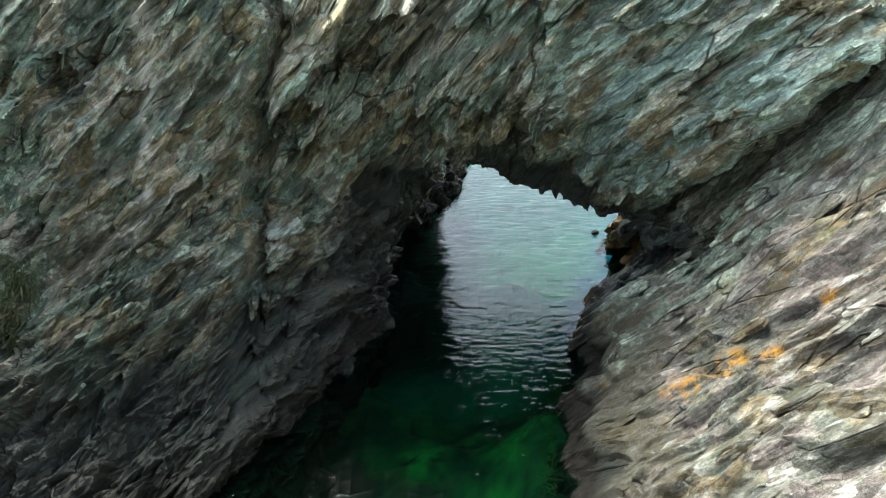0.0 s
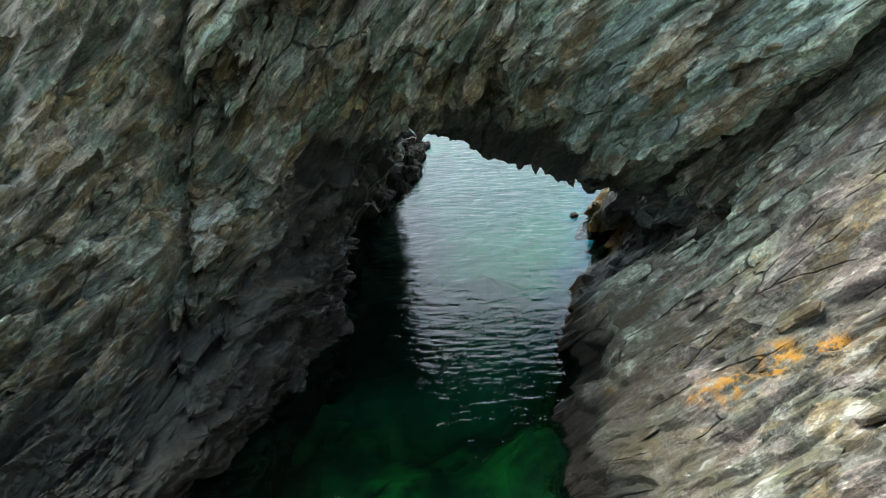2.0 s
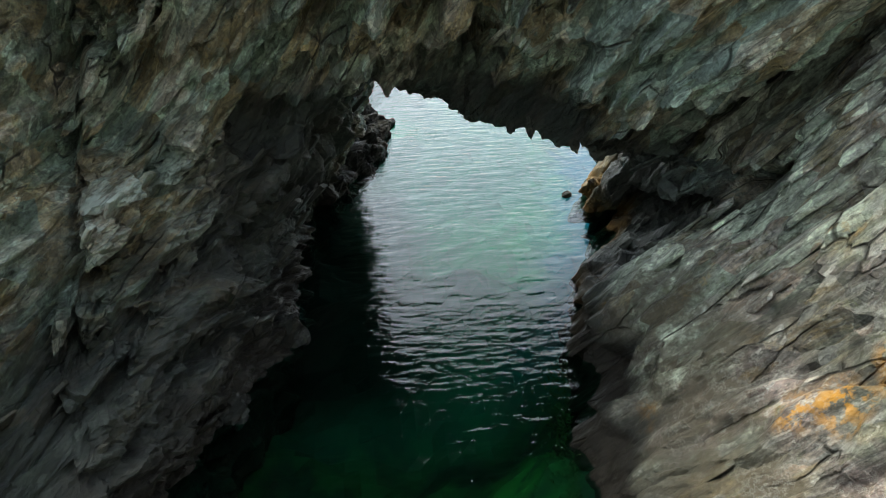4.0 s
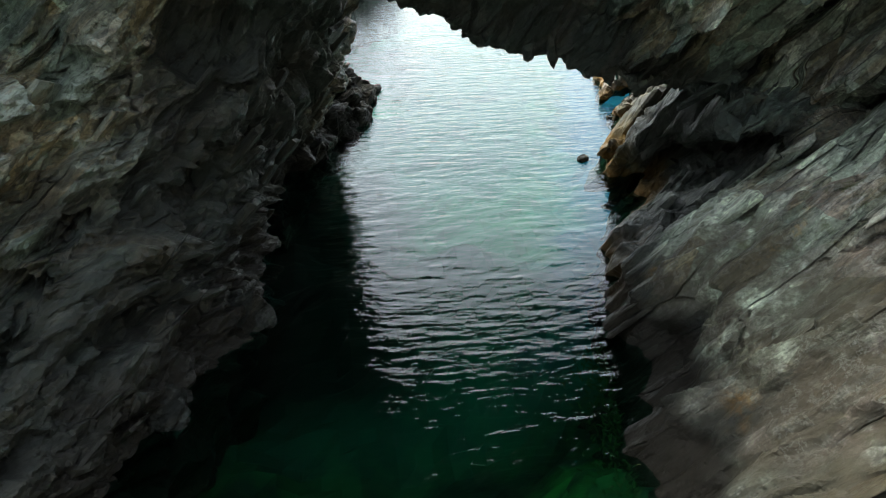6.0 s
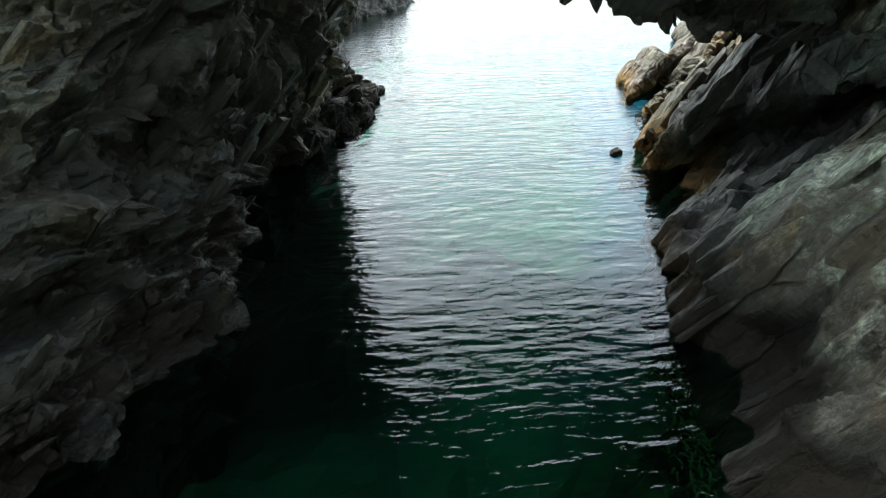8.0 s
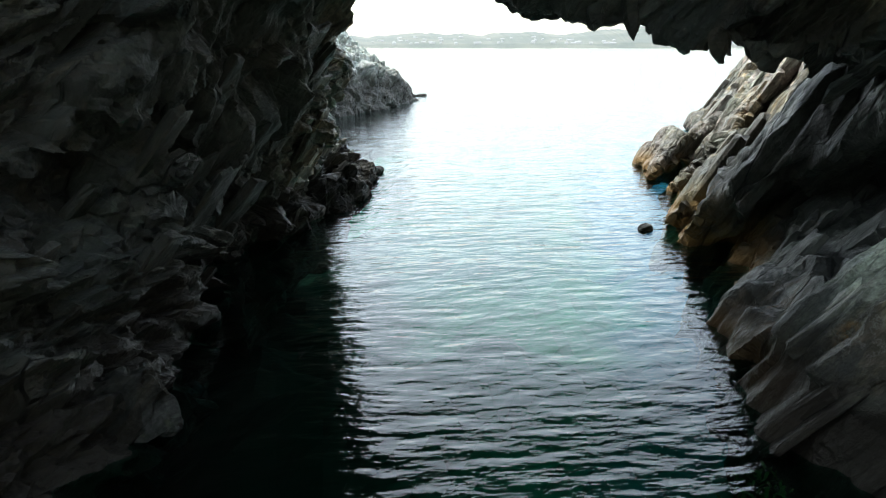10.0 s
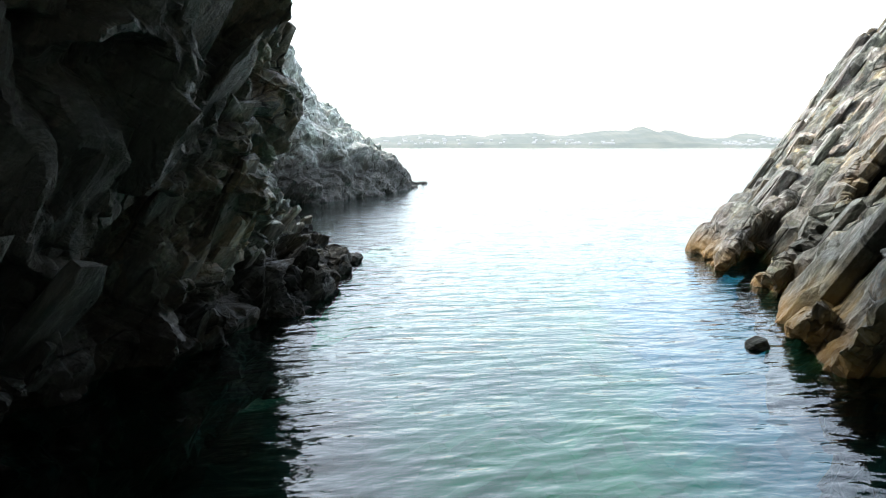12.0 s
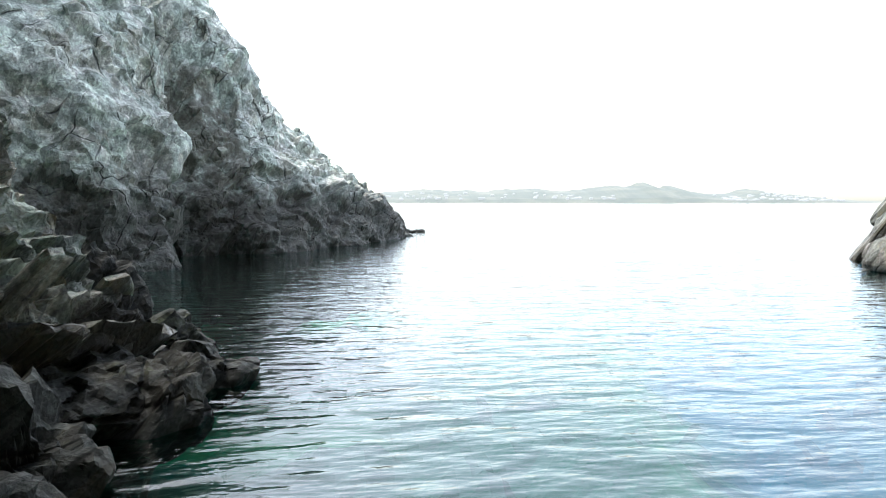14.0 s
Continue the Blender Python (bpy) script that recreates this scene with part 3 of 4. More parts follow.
ARCH_BEDS, SLOPE_BEDS, HEAD_BEDS = (STEEP, GENTLE, 0, 2.2), (INLAND, OUTER, 1, 19.0), (OUTER, STEEP, 0, 30.0)
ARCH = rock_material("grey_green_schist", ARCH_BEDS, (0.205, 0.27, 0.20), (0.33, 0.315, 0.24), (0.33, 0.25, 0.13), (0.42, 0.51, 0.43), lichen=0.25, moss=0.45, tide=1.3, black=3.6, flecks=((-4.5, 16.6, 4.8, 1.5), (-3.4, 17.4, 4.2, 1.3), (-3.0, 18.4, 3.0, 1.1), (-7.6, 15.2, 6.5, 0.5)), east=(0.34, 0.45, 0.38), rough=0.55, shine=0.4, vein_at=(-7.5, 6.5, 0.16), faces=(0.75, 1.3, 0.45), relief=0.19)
SLAB = rock_material("lichened_schist", SLOPE_BEDS, (0.12, 0.128, 0.098), (0.15, 0.127, 0.11), (0.165, 0.123, 0.06), (0.38, 0.39, 0.35), lichen=0.3, moss=0.7, tide=1.2, black=1.3, rough=0.6, shine=0.25, ochre=True, green=True, net=0.3, relief=0.18, faces=(0.7, 1.2, 0.5),
                     seeps_and_shade=((4.6, 14.6, 1.2, 2.8), (4.2, 12.5, 1.0, 2.6), (5.2, 16.4, 1.6, 1.6), (4.4, 10.6, 1.6, 2.0)),
                     spots=((5.43, 11.95, 3.55, 0.7), (6.2, 11.75, 4.15, 0.7), (5.1, 12.3, 3.2, 0.6), (6.8, 11.3, 4.6, 0.5), (5.9, 9.9, 3.2, 0.3), (4.5, 14.2, 1.1, 0.5), (7.9, 11.6, 5.9, 0.3), (4.9, 19.0, 0.6, 0.6), (6.9, 24.2, 0.9, 0.7), (5.3, 19.6, 0.8, 0.6), (4.3, 15.2, 0.6, 0.5), (5.0, 17.6, 1.0, 0.4), (6.0, 22.3, 0.5, 0.5)))
# The spots follow the gully and put its shade into the rock colour.
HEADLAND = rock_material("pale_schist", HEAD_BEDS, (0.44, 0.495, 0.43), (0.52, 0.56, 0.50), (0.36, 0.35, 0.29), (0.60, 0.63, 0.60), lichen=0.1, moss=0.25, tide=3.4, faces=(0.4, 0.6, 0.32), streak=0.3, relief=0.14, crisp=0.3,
                         seeps_and_shade=((-2.9, 51.0, 5.4, 1.3), (-2.4, 50.9, 4.4, 1.6), (-2.0, 50.6, 3.2, 1.7), (-1.6, 50.2, 1.9, 1.7), (-1.2, 49.8, 0.6, 1.7)))
BOULDER = rock_material("wet_dark_rock", ARCH_BEDS, (0.010, 0.012, 0.011), (0.018, 0.02, 0.017), (0.02, 0.017, 0.010), (0.04, 0.046, 0.042), moss=0.3, rough=0.7, shine=0.12, relief=0.1, crisp=0.2, streak=0.6)


def water_material():
    m = Nodes("sea_water")
    m.t.nodes.remove(m.bsdf)
    pos = m.world()
    bent = m.add("VectorMath", operation="SCALE")
    m.put(m.add_noise(m.mapped(pos, (0.12, 0.12, 0.0))), bent.inputs[0])
    bent.inputs["Scale"].default_value = 0.9
    moved = m.add("VectorMath", operation="ADD")
    m.put(pos, moved.inputs[0])
    m.put(bent.outputs[0], moved.inputs[1])
    pos = moved.outputs[0]
    long_waves = m.noise(m.mapped(pos, (1.5, 4.2, 1.0), -7), 1.0, 1, 0.4)
    cross_waves = m.noise(m.mapped(pos, (2.2, 6.2, 1.0), 16), 1.0, 2, 0.5)
    chop = m.noise(m.mapped(pos, (6.5, 14.0, 1.0), -12), 1.0, 2, 0.5)
    swell = m.noise(m.mapped(pos, (0.12, 0.35, 1.0)), 1.0, 2)
    h = m.math("ADD", m.math("MULTIPLY", long_waves, 0.46), m.math("MULTIPLY", cross_waves, 0.26))
    h = m.math("ADD", m.math("ADD", h, m.math("MULTIPLY", chop, 0.10)), m.math("MULTIPLY", swell, 0.55))
    bump = m.add("Bump")
    bump.inputs["Strength"].default_value, bump.inputs["Distance"].default_value = 1.0, 0.072
    m.put(h, bump.inputs["Height"])
    gloss = m.add("BsdfGlossy")
    gloss.inputs["Color"].default_value = (1, 1, 1, 1)
    gloss.inputs["Roughness"].default_value = 0.015
    clear = m.add("BsdfTransparent")
    clear.inputs["Color"].default_value = (0.30, 0.62, 0.50, 1)
    fres = m.add("Fresnel")
    fres.inputs["IOR"].default_value = 1.43
    m.put(bump.outputs[0], gloss.inputs["Normal"])
    m.put(bump.outputs[0], fres.inputs["Normal"])
    mix = m.add("MixShader")
    m.put(fres.outputs[0], mix.inputs[0])
    m.t.links.new(clear.outputs[0], mix.inputs[1])
    m.t.links.new(gloss.outputs[0], mix.inputs[2])
    m.t.links.new(mix.outputs[0], m.out.inputs["Surface"])
    return m.mat


def seabed_material():
    m = Nodes("weedy_seabed")
    pos = m.world()
    xyz = m.add("SeparateXYZ")
    m.put(pos, xyz.inputs[0])
    col = m.mix(m.ramp(m.noise(pos, 0.8, 4), 0.42, 0.62), (0.005, 0.017, 0.012), (0.018, 0.07, 0.022))
    col = m.mix(m.ramp(m.noise(pos, 7.0, 6, 0.7), 0.5, 0.7, 0, 0.6), col, (0.03, 0.075, 0.02))
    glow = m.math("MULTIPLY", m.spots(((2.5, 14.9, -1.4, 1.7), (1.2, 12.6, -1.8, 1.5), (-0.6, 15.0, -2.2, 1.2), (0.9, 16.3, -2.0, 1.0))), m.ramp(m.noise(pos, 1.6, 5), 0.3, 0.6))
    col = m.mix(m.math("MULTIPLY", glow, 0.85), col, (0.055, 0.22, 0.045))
    col = m.mix(m.ramp(xyz.outputs[1], 16.5, 20.0), col, (0.04, 0.21, 0.15))
    col = m.mix(m.ramp(xyz.outputs[1], 24.0, 34.0), col, (0.02, 0.085, 0.10))
    line = m.math("SUBTRACT", xyz.outputs[0], m.math("ADD", m.math("MULTIPLY", m.math("SUBTRACT", xyz.outputs[1], 20.0), 0.33), 4.2))
    line = m.math("ADD", line, m.math("MULTIPLY", m.math("SUBTRACT", m.noise(pos, 0.45, 4), 0.5), 4.0))
    past = m.ramp(xyz.outputs[1], 17.5, 19.5)
    sand = m.math("MULTIPLY", m.math("MULTIPLY", m.ramp(line, -2.6, -0.2), m.ramp(line, -0.2, 1.4, 1, 0)), past)
    col = m.mix(m.math("MULTIPLY", sand, m.ramp(m.noise(pos, 0.5, 5, 0.7), 0.4, 0.65, 0, 0.45)), col, (0.12, 0.28, 0.18))
    col = m.mix(m.math("MULTIPLY", m.ramp(line, -1.4, 1.6), past), col, (0.02, 0.10, 0.27))
    # West wall's shade and the boulders' dark reflection, painted into the floor colour.
    west_shade = m.math("MULTIPLY", m.math("MULTIPLY", m.ramp(xyz.outputs[1], 17.0, 20.0), m.ramp(xyz.outputs[1], 40.0, 45.0, 1, 0)), m.ramp(xyz.outputs[0], 0.0, 2.6, 1, 0))
    col = m.mix(west_shade, col, (0.008, 0.022, 0.02))
    cove = m.math("MULTIPLY", m.ramp(xyz.outputs[1], 42.0, 47.0), m.ramp(xyz.outputs[0], 1.0, 5.0, 1, 0))
    col = m.mix(cove, col, (0.02, 0.30, 0.17))
    m.put(col, m.bsdf.inputs["Base Color"])
    m.bsdf.inputs["Roughness"].default_value = 0.9
    return m.mat


def far_material():
    """Hills across the bay; the haze of distance is painted as a pale glow."""
    m = Nodes("far_hills")
    pos = m.world()
    st = m.add("Mapping")
    m.put(pos, st.inputs[0])
    st.inputs["Scale"].default_value = (0.004, 0.004, 0.03)
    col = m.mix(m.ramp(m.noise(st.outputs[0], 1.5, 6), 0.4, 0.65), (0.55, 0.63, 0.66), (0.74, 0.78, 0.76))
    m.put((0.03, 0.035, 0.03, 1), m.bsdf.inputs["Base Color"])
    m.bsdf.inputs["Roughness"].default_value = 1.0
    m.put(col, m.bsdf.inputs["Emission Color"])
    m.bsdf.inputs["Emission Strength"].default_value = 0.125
    return m.mat


def plain(name, colour, rough=0.8, glow=0.0):
    m = Nodes(name)
    var = m.mix(m.noise(m.world(), 3.0, 4), tuple(c * 0.75 for c in colour), tuple(min(c * 1.25, 1) for c in colour))
    m.put(var, m.bsdf.inputs["Base Color"])
    m.bsdf.inputs["Roughness"].default_value = rough
    if glow:
        m.put((*colour, 1), m.bsdf.inputs["Emission Color"])
        m.bsdf.inputs["Emission Strength"].default_value = glow
    return m.mat


WATER, SEABED, FAR = water_material(), seabed_material(), far_material()
# Dull base plus emission: the hazy daylight on far white walls is built in.
FAR_HOUSE = plain("far_whitewash_glow", (0.16, 0.166, 0.17), 0.9, 0.6)
WEED = plain("green_weed", (0.03, 0.055, 0.012), 0.9)
LEAF = plain("olive_leaf", (0.05, 0.062, 0.02), 0.8)

# ---------------------------------------------------------------- sea and sea floor
bm = bmesh.new()
for x0, y0, x1, y1 in ((-4500, -60, 4500, 4800),):
    bm.faces.new([bm.verts.new(c) for c in ((x0, y0, 0), (x1, y0, 0), (x1, y1, 0), (x0, y1, 0))])
sea = part("water", bm, WATER)
tagged(sea, "calm green sea water with small ripples", "water", kind="structure")


def sea_floor():
    xs, ys = np.arange(-14, 40.1, 0.35), np.arange(-6, 75, 0.35)
    gx, gy = np.meshgrid(xs, ys, indexing="ij")
    p = np.stack([gx.ravel(), gy.ravel(), 0 * gx.ravel()], 1)
    z = -2.2 + 0.9 * fractal(p * 0.35, 5, 4) + 0.15 * fractal(p * 1.5, 9, 3)
    z = z - np.clip((p[:, 1] - 20) * 0.12, 0, 3.5)
    east = EAST(p[:, 1], 0 * z) - p[:, 0]
    z = z + 1.5 * np.exp(-(np.clip(east, 0, 9) / 1.3) ** 2) * np.clip((25 - p[:, 1]) / 5, 0, 1)
    p[:, 2] = np.minimum(z, -0.12)
    a = np.arange(len(p)).reshape(gx.shape)
    q = np.stack([a[:-1, :-1], a[1:, :-1], a[1:, 1:], a[:-1, 1:]], -1).reshape(-1, 4)
    rim = np.array([(-4500, -60, -6), (4500, -60, -6), (4500, 4800, -6), (-4500, 4800, -6)], float)
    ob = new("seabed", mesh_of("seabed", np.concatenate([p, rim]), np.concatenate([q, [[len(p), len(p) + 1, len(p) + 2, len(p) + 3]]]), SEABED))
    return tagged(ob, "weed-covered rocky sea floor under clear water", "seabed", kind="structure")


sea_floor()

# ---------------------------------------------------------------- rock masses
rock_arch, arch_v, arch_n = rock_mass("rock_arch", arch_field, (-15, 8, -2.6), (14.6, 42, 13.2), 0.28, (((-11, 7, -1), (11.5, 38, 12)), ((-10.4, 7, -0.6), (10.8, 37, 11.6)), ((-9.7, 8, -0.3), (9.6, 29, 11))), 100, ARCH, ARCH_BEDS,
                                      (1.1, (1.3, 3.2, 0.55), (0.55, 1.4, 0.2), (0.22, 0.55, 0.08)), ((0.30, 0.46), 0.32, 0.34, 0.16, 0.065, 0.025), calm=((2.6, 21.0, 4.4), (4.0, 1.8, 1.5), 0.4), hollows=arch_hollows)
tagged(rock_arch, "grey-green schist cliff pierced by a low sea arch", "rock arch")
rock_slope, slope_v, slope_n = rock_mass("rock_slope", east_field, (-0.5, -1.5, -2.6), (33, 49.2, 15.0), 0.28, (((-1, 5, -1), (33, 50, 11)), ((-1, 6, -0.6), (32, 50, 9.5)), ((-1, 7.5, -0.3), (13, 34, 7.6))), 300, SLAB, SLOPE_BEDS,
                                         (1.2, (2.2, 3.4, 0.55), (0.9, 1.8, 0.22), (0.35, 0.8, 0.09)), ((-0.34, -0.46), 0.24, 0.24, 0.08, 0.035, 0.014), 1.0, calm=((4.2, 16.5, 0.0), (2.0, 5.0, 0.6), 0.7))
tagged(rock_slope, "pale sloping schist slabs with orange lichen beside the water", "rock slope")
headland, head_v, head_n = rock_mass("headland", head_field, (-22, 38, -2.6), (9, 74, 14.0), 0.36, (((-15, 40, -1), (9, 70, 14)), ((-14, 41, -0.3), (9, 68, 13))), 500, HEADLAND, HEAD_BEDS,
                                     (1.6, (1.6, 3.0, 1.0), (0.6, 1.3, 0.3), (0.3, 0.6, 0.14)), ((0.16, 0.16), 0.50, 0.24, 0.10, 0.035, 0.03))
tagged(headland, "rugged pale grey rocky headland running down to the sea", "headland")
# Added out of view: keeps low sky light off the arch and passage.
added_cliff, _, _ = rock_mass("added_cliff", west_field, (-26, -26, -2.6), (24, 14, 26.0), 0.8, (), 700, ARCH, ARCH_BEDS,
                             (1.6, (1.6, 3.0, 1.0), (0.8, 1.6, 0.4)), ((0.3, 0.3), 0.6, 0.4, 0.2, 0.05))
tagged(added_cliff, "unseen grey cliff added round the inlet to block low sky light", "cliff", kind="structure")


# ---------------------------------------------------------------- loose-edged slabs of the cliffs
def slab_mesh(name, seed, material):
    """A thin split of rock, long along y, with ragged ends and chipped rims."""
    r = random.Random(seed)
    n = r.randint(7, 10)
    ring = []
    for i in range(n):
        a = 2 * math.pi * (i + r.uniform(-0.25, 0.25)) / n
        k = 1 / max(abs(math.cos(a)), abs(math.sin(a))) * r.uniform(0.72, 1.0)
        ring.append((0.5 * k * math.cos(a) + 0.18 * math.sin(a), 0.5 * k * math.sin(a)))
    bm = bmesh.new()
    loops = []
    for z, f in ((-0.5, 0.85), (-0.32, 1.0), (0.28, 0.97), (0.5, 0.84)):
        tilt = r.uniform(-0.15, 0.15)
        loops.append([bm.verts.new((x * f + r.uniform(-0.03, 0.03), y * f + r.uniform(-0.03, 0.03), z + tilt * y + r.uniform(-0.06, 0.06))) for x, y in ring])
    for lo, hi in zip(loops, loops[1:]):
        for i in range(n):
            bm.faces.new((lo[i], lo[(i + 1) % n], hi[(i + 1) % n], hi[i]))
    bm.faces.new(loops[-1])
    bm.faces.new(loops[0][::-1])
    me = bpy.data.meshes.new(name)
    bm.to_mesh(me)
    bm.free()
    me.materials.append(material)
    return me


def strew(name, parent, v, n, keep, count, beds, material, seed, lengths, widths, thick, sink, stray=1.0):
    """Slabs that stand out of a rock mass, lying in its beds."""
    r = random.Random(seed)
    meshes = [slab_mesh(name, seed + i, material) for i in range(14)]
    spots = np.flatnonzero(keep)
    spots = spots[np.array(r.sample(range(len(spots)), count))]
    second = zone(v[spots], beds[2], beds[3], 190)
    for i, late in zip(spots, second):
        a = beds[1] if late else beds[0]
        m = Matrix([Vector(c) for c in a]).transposed().to_4x4()
        size = (r.uniform(*widths), r.uniform(*lengths), r.uniform(*thick))
        at = Vector(v[i]) - Vector(n[i]) * sink * min(size[0], size[1])
        turn = Euler((stray * r.uniform(-0.12, 0.12), stray * r.uniform(-0.12, 0.12), stray * r.uniform(-0.35, 0.35))).to_matrix().to_4x4()
        ob = new(name, meshes[r.randrange(14)])
        ob.parent = parent
        ob.matrix_basis = Matrix.Translation(at) @ m @ turn @ Matrix.Diagonal((*size, 1))


x, y, z = arch_v.T
face = (x > -9.5) & (x < 9) & (y < 20.6) & (z > 0.2) & (z < 11) & ((z > 6.5) | (x < -3) & (z > 3.5) | (x > 6)) & (arch_n[:, 1] < -0.2)
strew("slab", rock_arch, arch_v, arch_n, face, 100, ARCH_BEDS, ARCH, 11, (0.5, 1.5), (0.4, 0.9), (0.06, 0.16), 0.2)
wall = (x > -3.5) & (x < 3) & (y > 20.5) & (y < 36) & (z > 0.4) & (z < 8) & (arch_n[:, 0] > 0.3)
strew("slab", rock_arch, arch_v, arch_n, wall, 100, ARCH_BEDS, ARCH, 17, (0.6, 1.9), (0.35, 0.8), (0.07, 0.2), 0.15, 0.8)
low = (x > -9) & (x < 1) & (y > 11) & (y < 23) & (z > 0.15) & (z < 4.5) & (arch_n[:, 1] < 0.2)
strew("slab", rock_arch, arch_v, arch_n, low, 60, ARCH_BEDS, ARCH, 19, (0.5, 1.4), (0.3, 0.6), (0.05, 0.14), 0.28, 1.0)
x, y, z = slope_v.T
side = (z > 0.2) & (z < 7.5) & (slope_n[:, 0] < -0.2)
strew("slab", rock_slope, slope_v, slope_n, (x < 13) & (y > 8) & (y < 22) & side, 50, SLOPE_BEDS, SLAB, 31, (0.6, 2.2), (0.3, 0.7), (0.06, 0.16), 0.1)
strew("slab", rock_slope, slope_v, slope_n, (x < 12) & (y > 14.5) & (y < 22) & (z < 6) & side, 44, SLOPE_BEDS, SLAB, 37, (0.9, 2.6), (0.4, 0.9), (0.1, 0.26), 0.1, 0.7)
strew("slab", rock_slope, slope_v, slope_n, (y > 22) & (y < 30.5) & side, 80, SLOPE_BEDS, SLAB, 41, (1.8, 3.8), (0.7, 1.5), (0.18, 0.4), 0.24, 0.35)
strew("slab", rock_slope, slope_v, slope_n, (y > 38) & (y < 48) & side, 60, SLOPE_BEDS, SLAB, 45, (1.8, 4.2), (0.8, 1.8), (0.25, 0.5), 0.15, 0.4)
x, y, z = head_v.T
strew("slab", headland, head_v, head_n, (x > -11) & (y > 43) & (y < 66) & (z > 0.3) & (z < 11) & (head_n[:, 0] > 0.1), 180, HEAD_BEDS, HEADLAND, 51, (0.4, 1.0), (0.3, 0.7), (0.12, 0.25), 0.3)


# ---------------------------------------------------------------- teeth hanging from the arch's lip
def shard_mesh(name, seed, material):
    """A splinter of rock, one metre long, that narrows downwards to a chipped tip."""
    r = random.Random(seed)
    n = 6
    bm = bmesh.new()
    lean, loops = r.uniform(-0.12, 0.2), []
    for z, f in ((0.5, 0.9), (0.1, 1.0), (-0.2, r.uniform(0.7, 0.9)), (-0.38, r.uniform(0.35, 0.6)), (-0.5, r.uniform(0.08, 0.25))):
        loops.append([bm.verts.new((0.5 * f * math.cos(a) + lean * (0.5 - z) + r.uniform(-0.05, 0.05), 0.5 * (0.4 + 0.6 * f) * math.sin(a) + r.uniform(-0.05, 0.05), z + r.uniform(-0.04, 0.04)))
                      for a in (2 * math.pi * (i + r.uniform(-0.2, 0.2)) / n for i in range(n))])
    for hi, lo in zip(loops, loops[1:]):
        for i in range(n):
            bm.faces.new((lo[i], lo[(i + 1) % n], hi[(i + 1) % n], hi[i]))
    bm.faces.new(loops[0])
    bm.faces.new(loops[-1][::-1])
    me = bpy.data.meshes.new(name)
    bm.to_mesh(me)
    bm.free()
    me.materials.append(material)
    return me


r = random.Random(23)
splinters = [shard_mesh("shard", 200 + i, ARCH) for i in range(8)]
for k in range(30):
    u = (k + r.uniform(-0.8, 0.8)) / 29
    ax, ay = 0.7 + 4.3 * u, 21.3 - 0.9 * max(0, u - 0.45) / 0.55 + r.uniform(-0.15, 0.15)
    az = float(LIP(np.array([ax]), np.array([ay]))[0])
    tall = r.uniform(0.4, 0.75)
    ob = new("shard", splinters[r.randrange(8)])
    ob.parent = rock_arch
    ob.matrix_basis = pose(ax, ay, az + 0.5 * tall - r.uniform(-0.1, 0.12), r.uniform(-20, 5), r.uniform(-40, 0), r.uniform(-30, 30)) @ Matrix.Diagonal((r.uniform(0.12, 0.34), r.uniform(0.15, 0.3), tall, 1))


# ---------------------------------------------------------------- plants on the cliff
def tuft(at, seed, blades=260, wide=0.42):
    """A hanging clump of narrow leaves rooted in a crack."""
    r = random.Random(seed)
    verts, faces = [], []
    for _ in range(blades):
        root = Vector((r.gauss(0, wide * 0.5), r.uniform(-0.05, 0.1), r.gauss(0, wide * 0.8)))
        way = Vector((r.gauss(0, 0.5), -1.0, r.gauss(0.35, 0.6))).normalized()
        side = way.cross(Vector((r.gauss(0, 1), r.gauss(0, 1), 1))).normalized()
        length, half = r.uniform(0.10, 0.30), r.uniform(0.008, 0.02)
        k = len(verts)
        for t, w in ((0, 0.5), (0.35, 1), (0.7, 0.8), (1, 0.1)):
            p = root + way * length * t - Vector((0, 0, 0.5 * length * t * t))
            verts += [p - side * half * w, p + side * half * w]
        faces += [(k + i, k + i + 1, k + i + 3, k + i + 2) for i in (0, 2, 4)]
    me = bpy.data.meshes.new("cliff_plant")
    me.from_pydata(verts, [], faces)
    me.materials.append(LEAF)
    ob = new("cliff_plant", me)
    near = np.argmin(((arch_v - np.array(at)) ** 2).sum(1))
    ob.matrix_basis = pose(*arch_v[near])
    return tagged(ob, "dark olive-green plant rooted in a crack of the cliff", "plant", group="plants on the cliff", kind="stuff")


for k, at in enumerate(((-10.4, 13.9, 4.9), (-10.6, 13.7, 4.0), (-10.5, 13.4, 3.2))):
    tuft(at, 300 + k, 320 if k else 420)


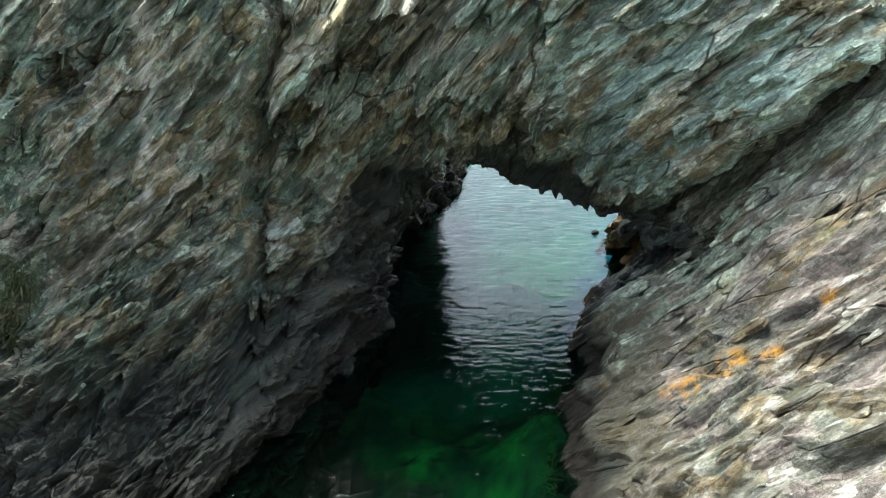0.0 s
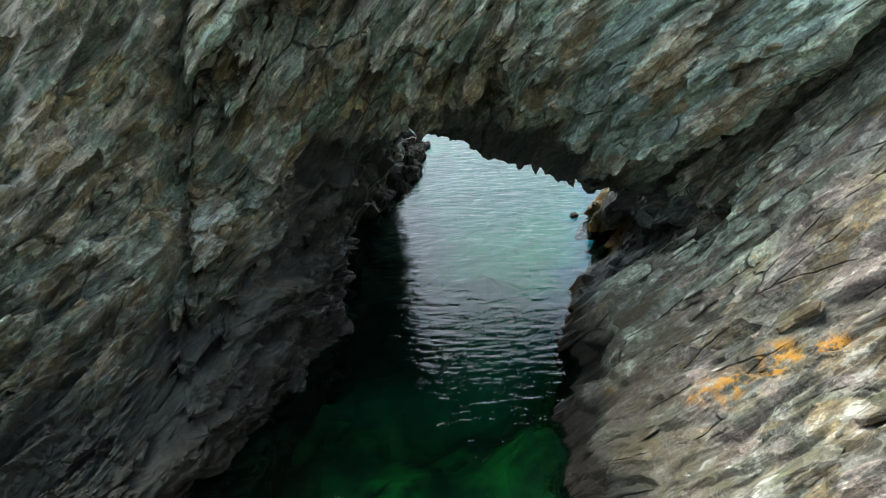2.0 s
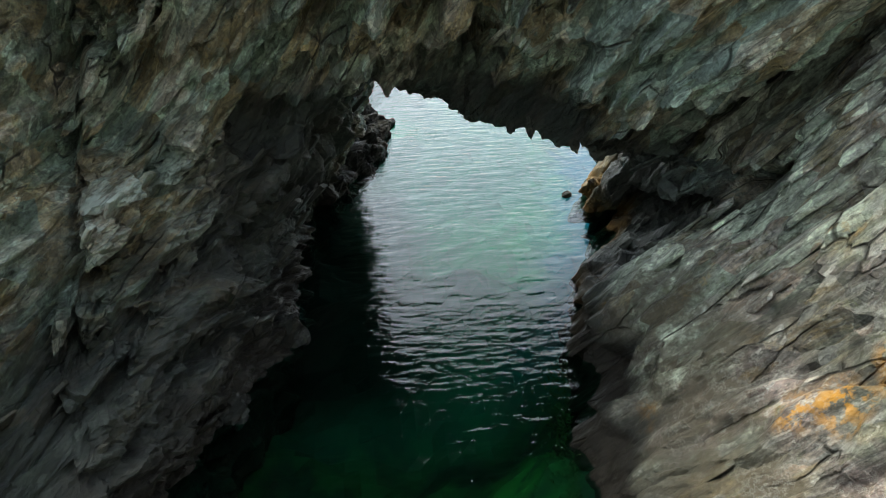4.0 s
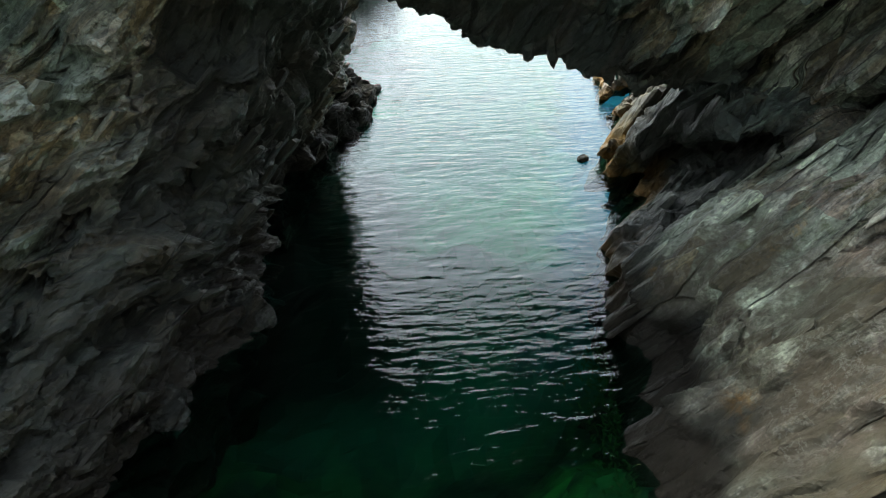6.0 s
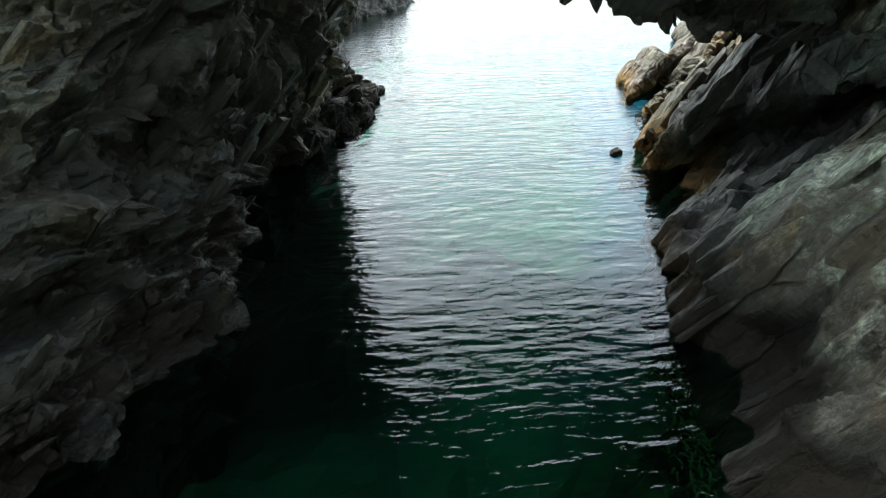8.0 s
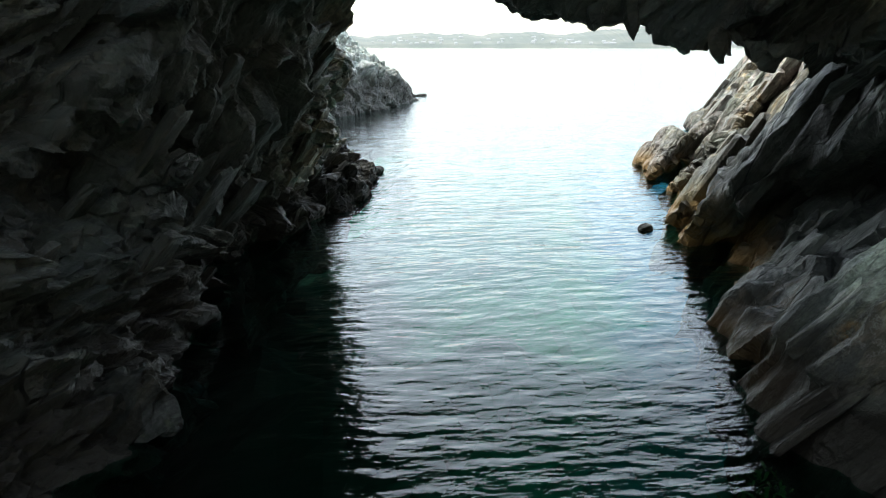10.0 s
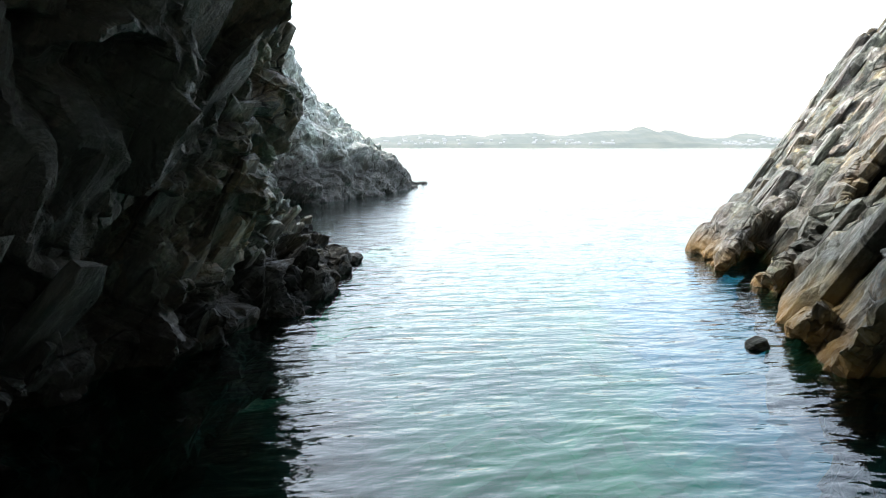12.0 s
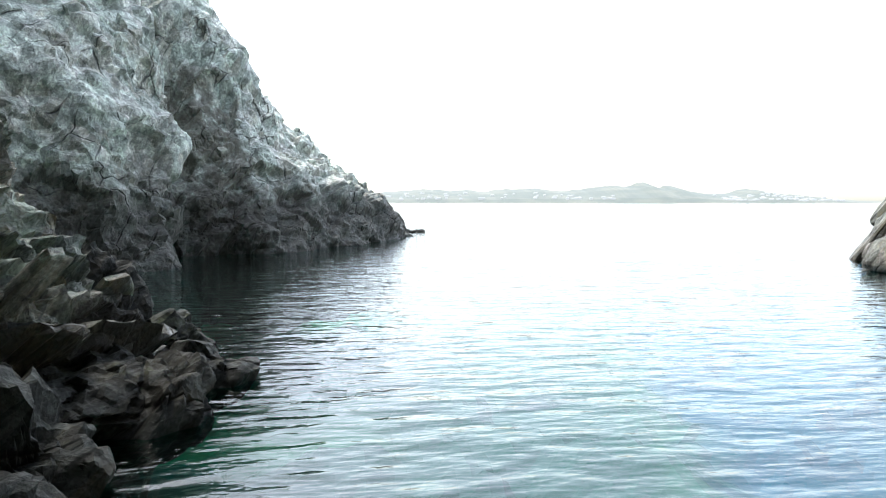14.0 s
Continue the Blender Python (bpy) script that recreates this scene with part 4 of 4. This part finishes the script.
# ---------------------------------------------------------------- boulders at the passage's mouth
def boulder(at, size, seed, turn=0.0, material=None, label="dark wet angular boulder at the water's edge"):
    r = random.Random(seed)
    bm = bmesh.new()
    bmesh.ops.create_icosphere(bm, subdivisions=6 if max(size) > 1.2 else 5, radius=1.0)
    cuts = [(Vector((r.gauss(0, 1), r.gauss(0, 1), r.gauss(0, 0.8))).normalized(), r.uniform(0.5, 0.88)) for _ in range(22)]
    p = []
    for v in bm.verts:
        for nrm, d in cuts:
            over = v.co.dot(nrm) - d
            if over > 0:
                v.co -= nrm * over * 0.92
        p.append([v.co.x * size[0], v.co.y * size[1], v.co.z * size[2]])
    p = np.array(p)
    q = p @ STEEP.T + seed * 3.7
    d = 0.13 * plates(q / np.array([0.55, 1.1, 0.3]), seed, 1.0, 0.10) + 0.06 * plates(q / np.array([0.2, 0.42, 0.12]), seed + 7, 1.2, 0.12) + 0.06 * fractal(p * 1.8 + seed, seed)
    d = d * min(1, max(size) / 0.7)
    for v, w, k in zip(bm.verts, p, d):
        v.co = Vector(w) * (1 + k / max(np.linalg.norm(w), 0.1))
    ob = part("boulder", bm, material or BOULDER)
    ob.matrix_basis = pose(*at, 0, 0, turn)
    return tagged(ob, label, "boulder", group="boulders at the passage mouth")


for k, (at, size, turn) in enumerate((
        ((-0.15, 32.3, 0.1), (1.05, 1.5, 1.2), 8), ((0.25, 30.4, 0.0), (0.75, 1.0, 0.75), 60), ((0.75, 31.9, 0.05), (0.55, 0.7, 0.55), 100),
        ((1.0, 33.1, 0.0), (0.5, 0.5, 0.4), 10), ((-0.9, 34.2, 0.5), (0.9, 0.9, 0.9), 45), ((0.35, 29.4, 0.0), (0.6, 0.8, 0.5), 140),
        ((-0.4, 28.3, 0.1), (0.5, 0.9, 0.6), 75), ((-1.0, 26.6, 0.1), (0.5, 0.7, 0.5), 30), ((-2.3, 18.9, 0.1), (0.6, 0.8, 0.6), 80),
        ((-3.4, 16.9, 0.1), (0.6, 0.7, 0.5), 15), ((0.3, 34.3, 0.1), (0.6, 0.6, 0.45), 0), ((-1.6, 36.0, 0.2), (1.0, 1.0, 0.7), 50))):
    boulder(at, size, 40 + k, turn)
boulder((6.42, 25.4, 0.02), (0.2, 0.12, 0.09), 61, 0, label="small dark rock standing just clear of the water")
boulder((6.6, 66.5, -0.05), (0.9, 0.5, 0.3), 62, 0, label="low dark rock awash off the headland")


# ---------------------------------------------------------------- the far shore
def far_shore():
    top = sheet((-2600, 300, 500, 800, 1100, 1350, 1600, 1760, 2000, 2220, 2450, 2600, 2850, 3100, 3600), (0, 1), [c for h in (56, 60, 72, 68, 76, 76, 98, 122, 92, 52, 78, 70, 40, 20, 4) for c in (h, h)])
    xs = np.linspace(-2600, 3600, 600)
    ridge = top(xs, 0 * xs) * (1 + 0.16 * fractal(np.stack([xs / 90, 0 * xs, 0 * xs], 1), 3, 4))
    v, f = [], []
    for x, h in zip(xs, ridge):
        v += [(x, 3600, -1.0), (x, 3640, h * 0.25), (x, 3800, h * 0.75), (x, 3950, h), (x, 4300, -1.0)]
    for i in range(len(xs) - 1):
        for j in range(4):
            a = 5 * i + j
            f.append((a, a + 5, a + 6, a + 1))
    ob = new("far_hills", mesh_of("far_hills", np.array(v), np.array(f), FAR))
    tagged(ob, "low hazy hills along the far shore of the bay", "hills", kind="structure")
    # white houses strung along the shore, a gabled block each
    r = random.Random(8)
    hv, hf = [], []
    for _ in range(150):
        x = r.choice((r.uniform(200, 1500), r.uniform(2150, 2900)))
        y0 = 3630 + r.random() ** 2 * 150
        z0 = max(np.interp(x, xs, ridge), 5) * (0.25 + 0.5 * (y0 - 3640) / 160) - 1.5
        w, d, h = r.uniform(9, 26), 9, r.uniform(5, 9)
        k = len(hv)
        hv += [(x + i * w, y0 + j * d, z0 + e * h) for e in (0, 1) for j in (0, 1) for i in (0, 1)] + [(x, y0 + d / 2, z0 + h * 1.5), (x + w, y0 + d / 2, z0 + h * 1.5)]
        hf += [tuple(k + c for c in q) for q in ((0, 1, 5, 4), (2, 0, 4, 6), (3, 2, 6, 7), (1, 3, 7, 5), (4, 5, 9, 8), (6, 8, 9, 7), (4, 8, 6), (5, 7, 9))]
    me = bpy.data.meshes.new("far_houses")
    me.from_pydata(hv, [], hf)
    me.materials.append(FAR_HOUSE)
    tagged(new("far_houses", me), "scattered white houses along the far hazy shore", "houses", kind="stuff")


far_shore()


# ---------------------------------------------------------------- weed along the east waterline
def weed():
    """Short strap-like fronds on the shelf just under the water's edge."""
    r = random.Random(77)
    verts, faces = [], []
    for _ in range(1700):
        y = r.uniform(10.4, 17.4)
        edge = float(EAST(np.array([y]), np.array([-0.2]))[0])
        clump = 0.5 + 0.5 * math.sin(y * 4.1) * math.sin(y * 9.7 + 1)
        if r.random() > 0.35 + 0.65 * clump:
            continue
        x = edge - abs(r.gauss(0, 0.28)) - 0.02
        z = -0.10 - 0.35 * (edge - x) + r.uniform(-0.05, 0.08)
        a, length, wide = r.uniform(0, 2 * math.pi), r.uniform(0.05, 0.13), r.uniform(0.007, 0.018)
        dx, dy = math.cos(a), math.sin(a)
        k = len(verts)
        for t, w, up in ((0, 0.5, 0), (0.4, 1, 0.03), (0.75, 0.8, 0.045), (1, 0.1, 0.03)):
            cx, cy = x + dx * length * t, y + dy * length * t
            verts += [(cx - dy * wide * w, cy + dx * wide * w, z + up), (cx + dy * wide * w, cy - dx * wide * w, z + up + 0.008)]
        faces += [(k + i, k + i + 1, k + i + 3, k + i + 2) for i in (0, 2, 4)]
    me = bpy.data.meshes.new("seaweed")
    me.from_pydata(verts, [], faces)
    me.materials.append(WEED)
    return tagged(new("seaweed", me), "yellow-green seaweed fronds fringing the rock at the waterline", "seaweed", kind="stuff")


weed()
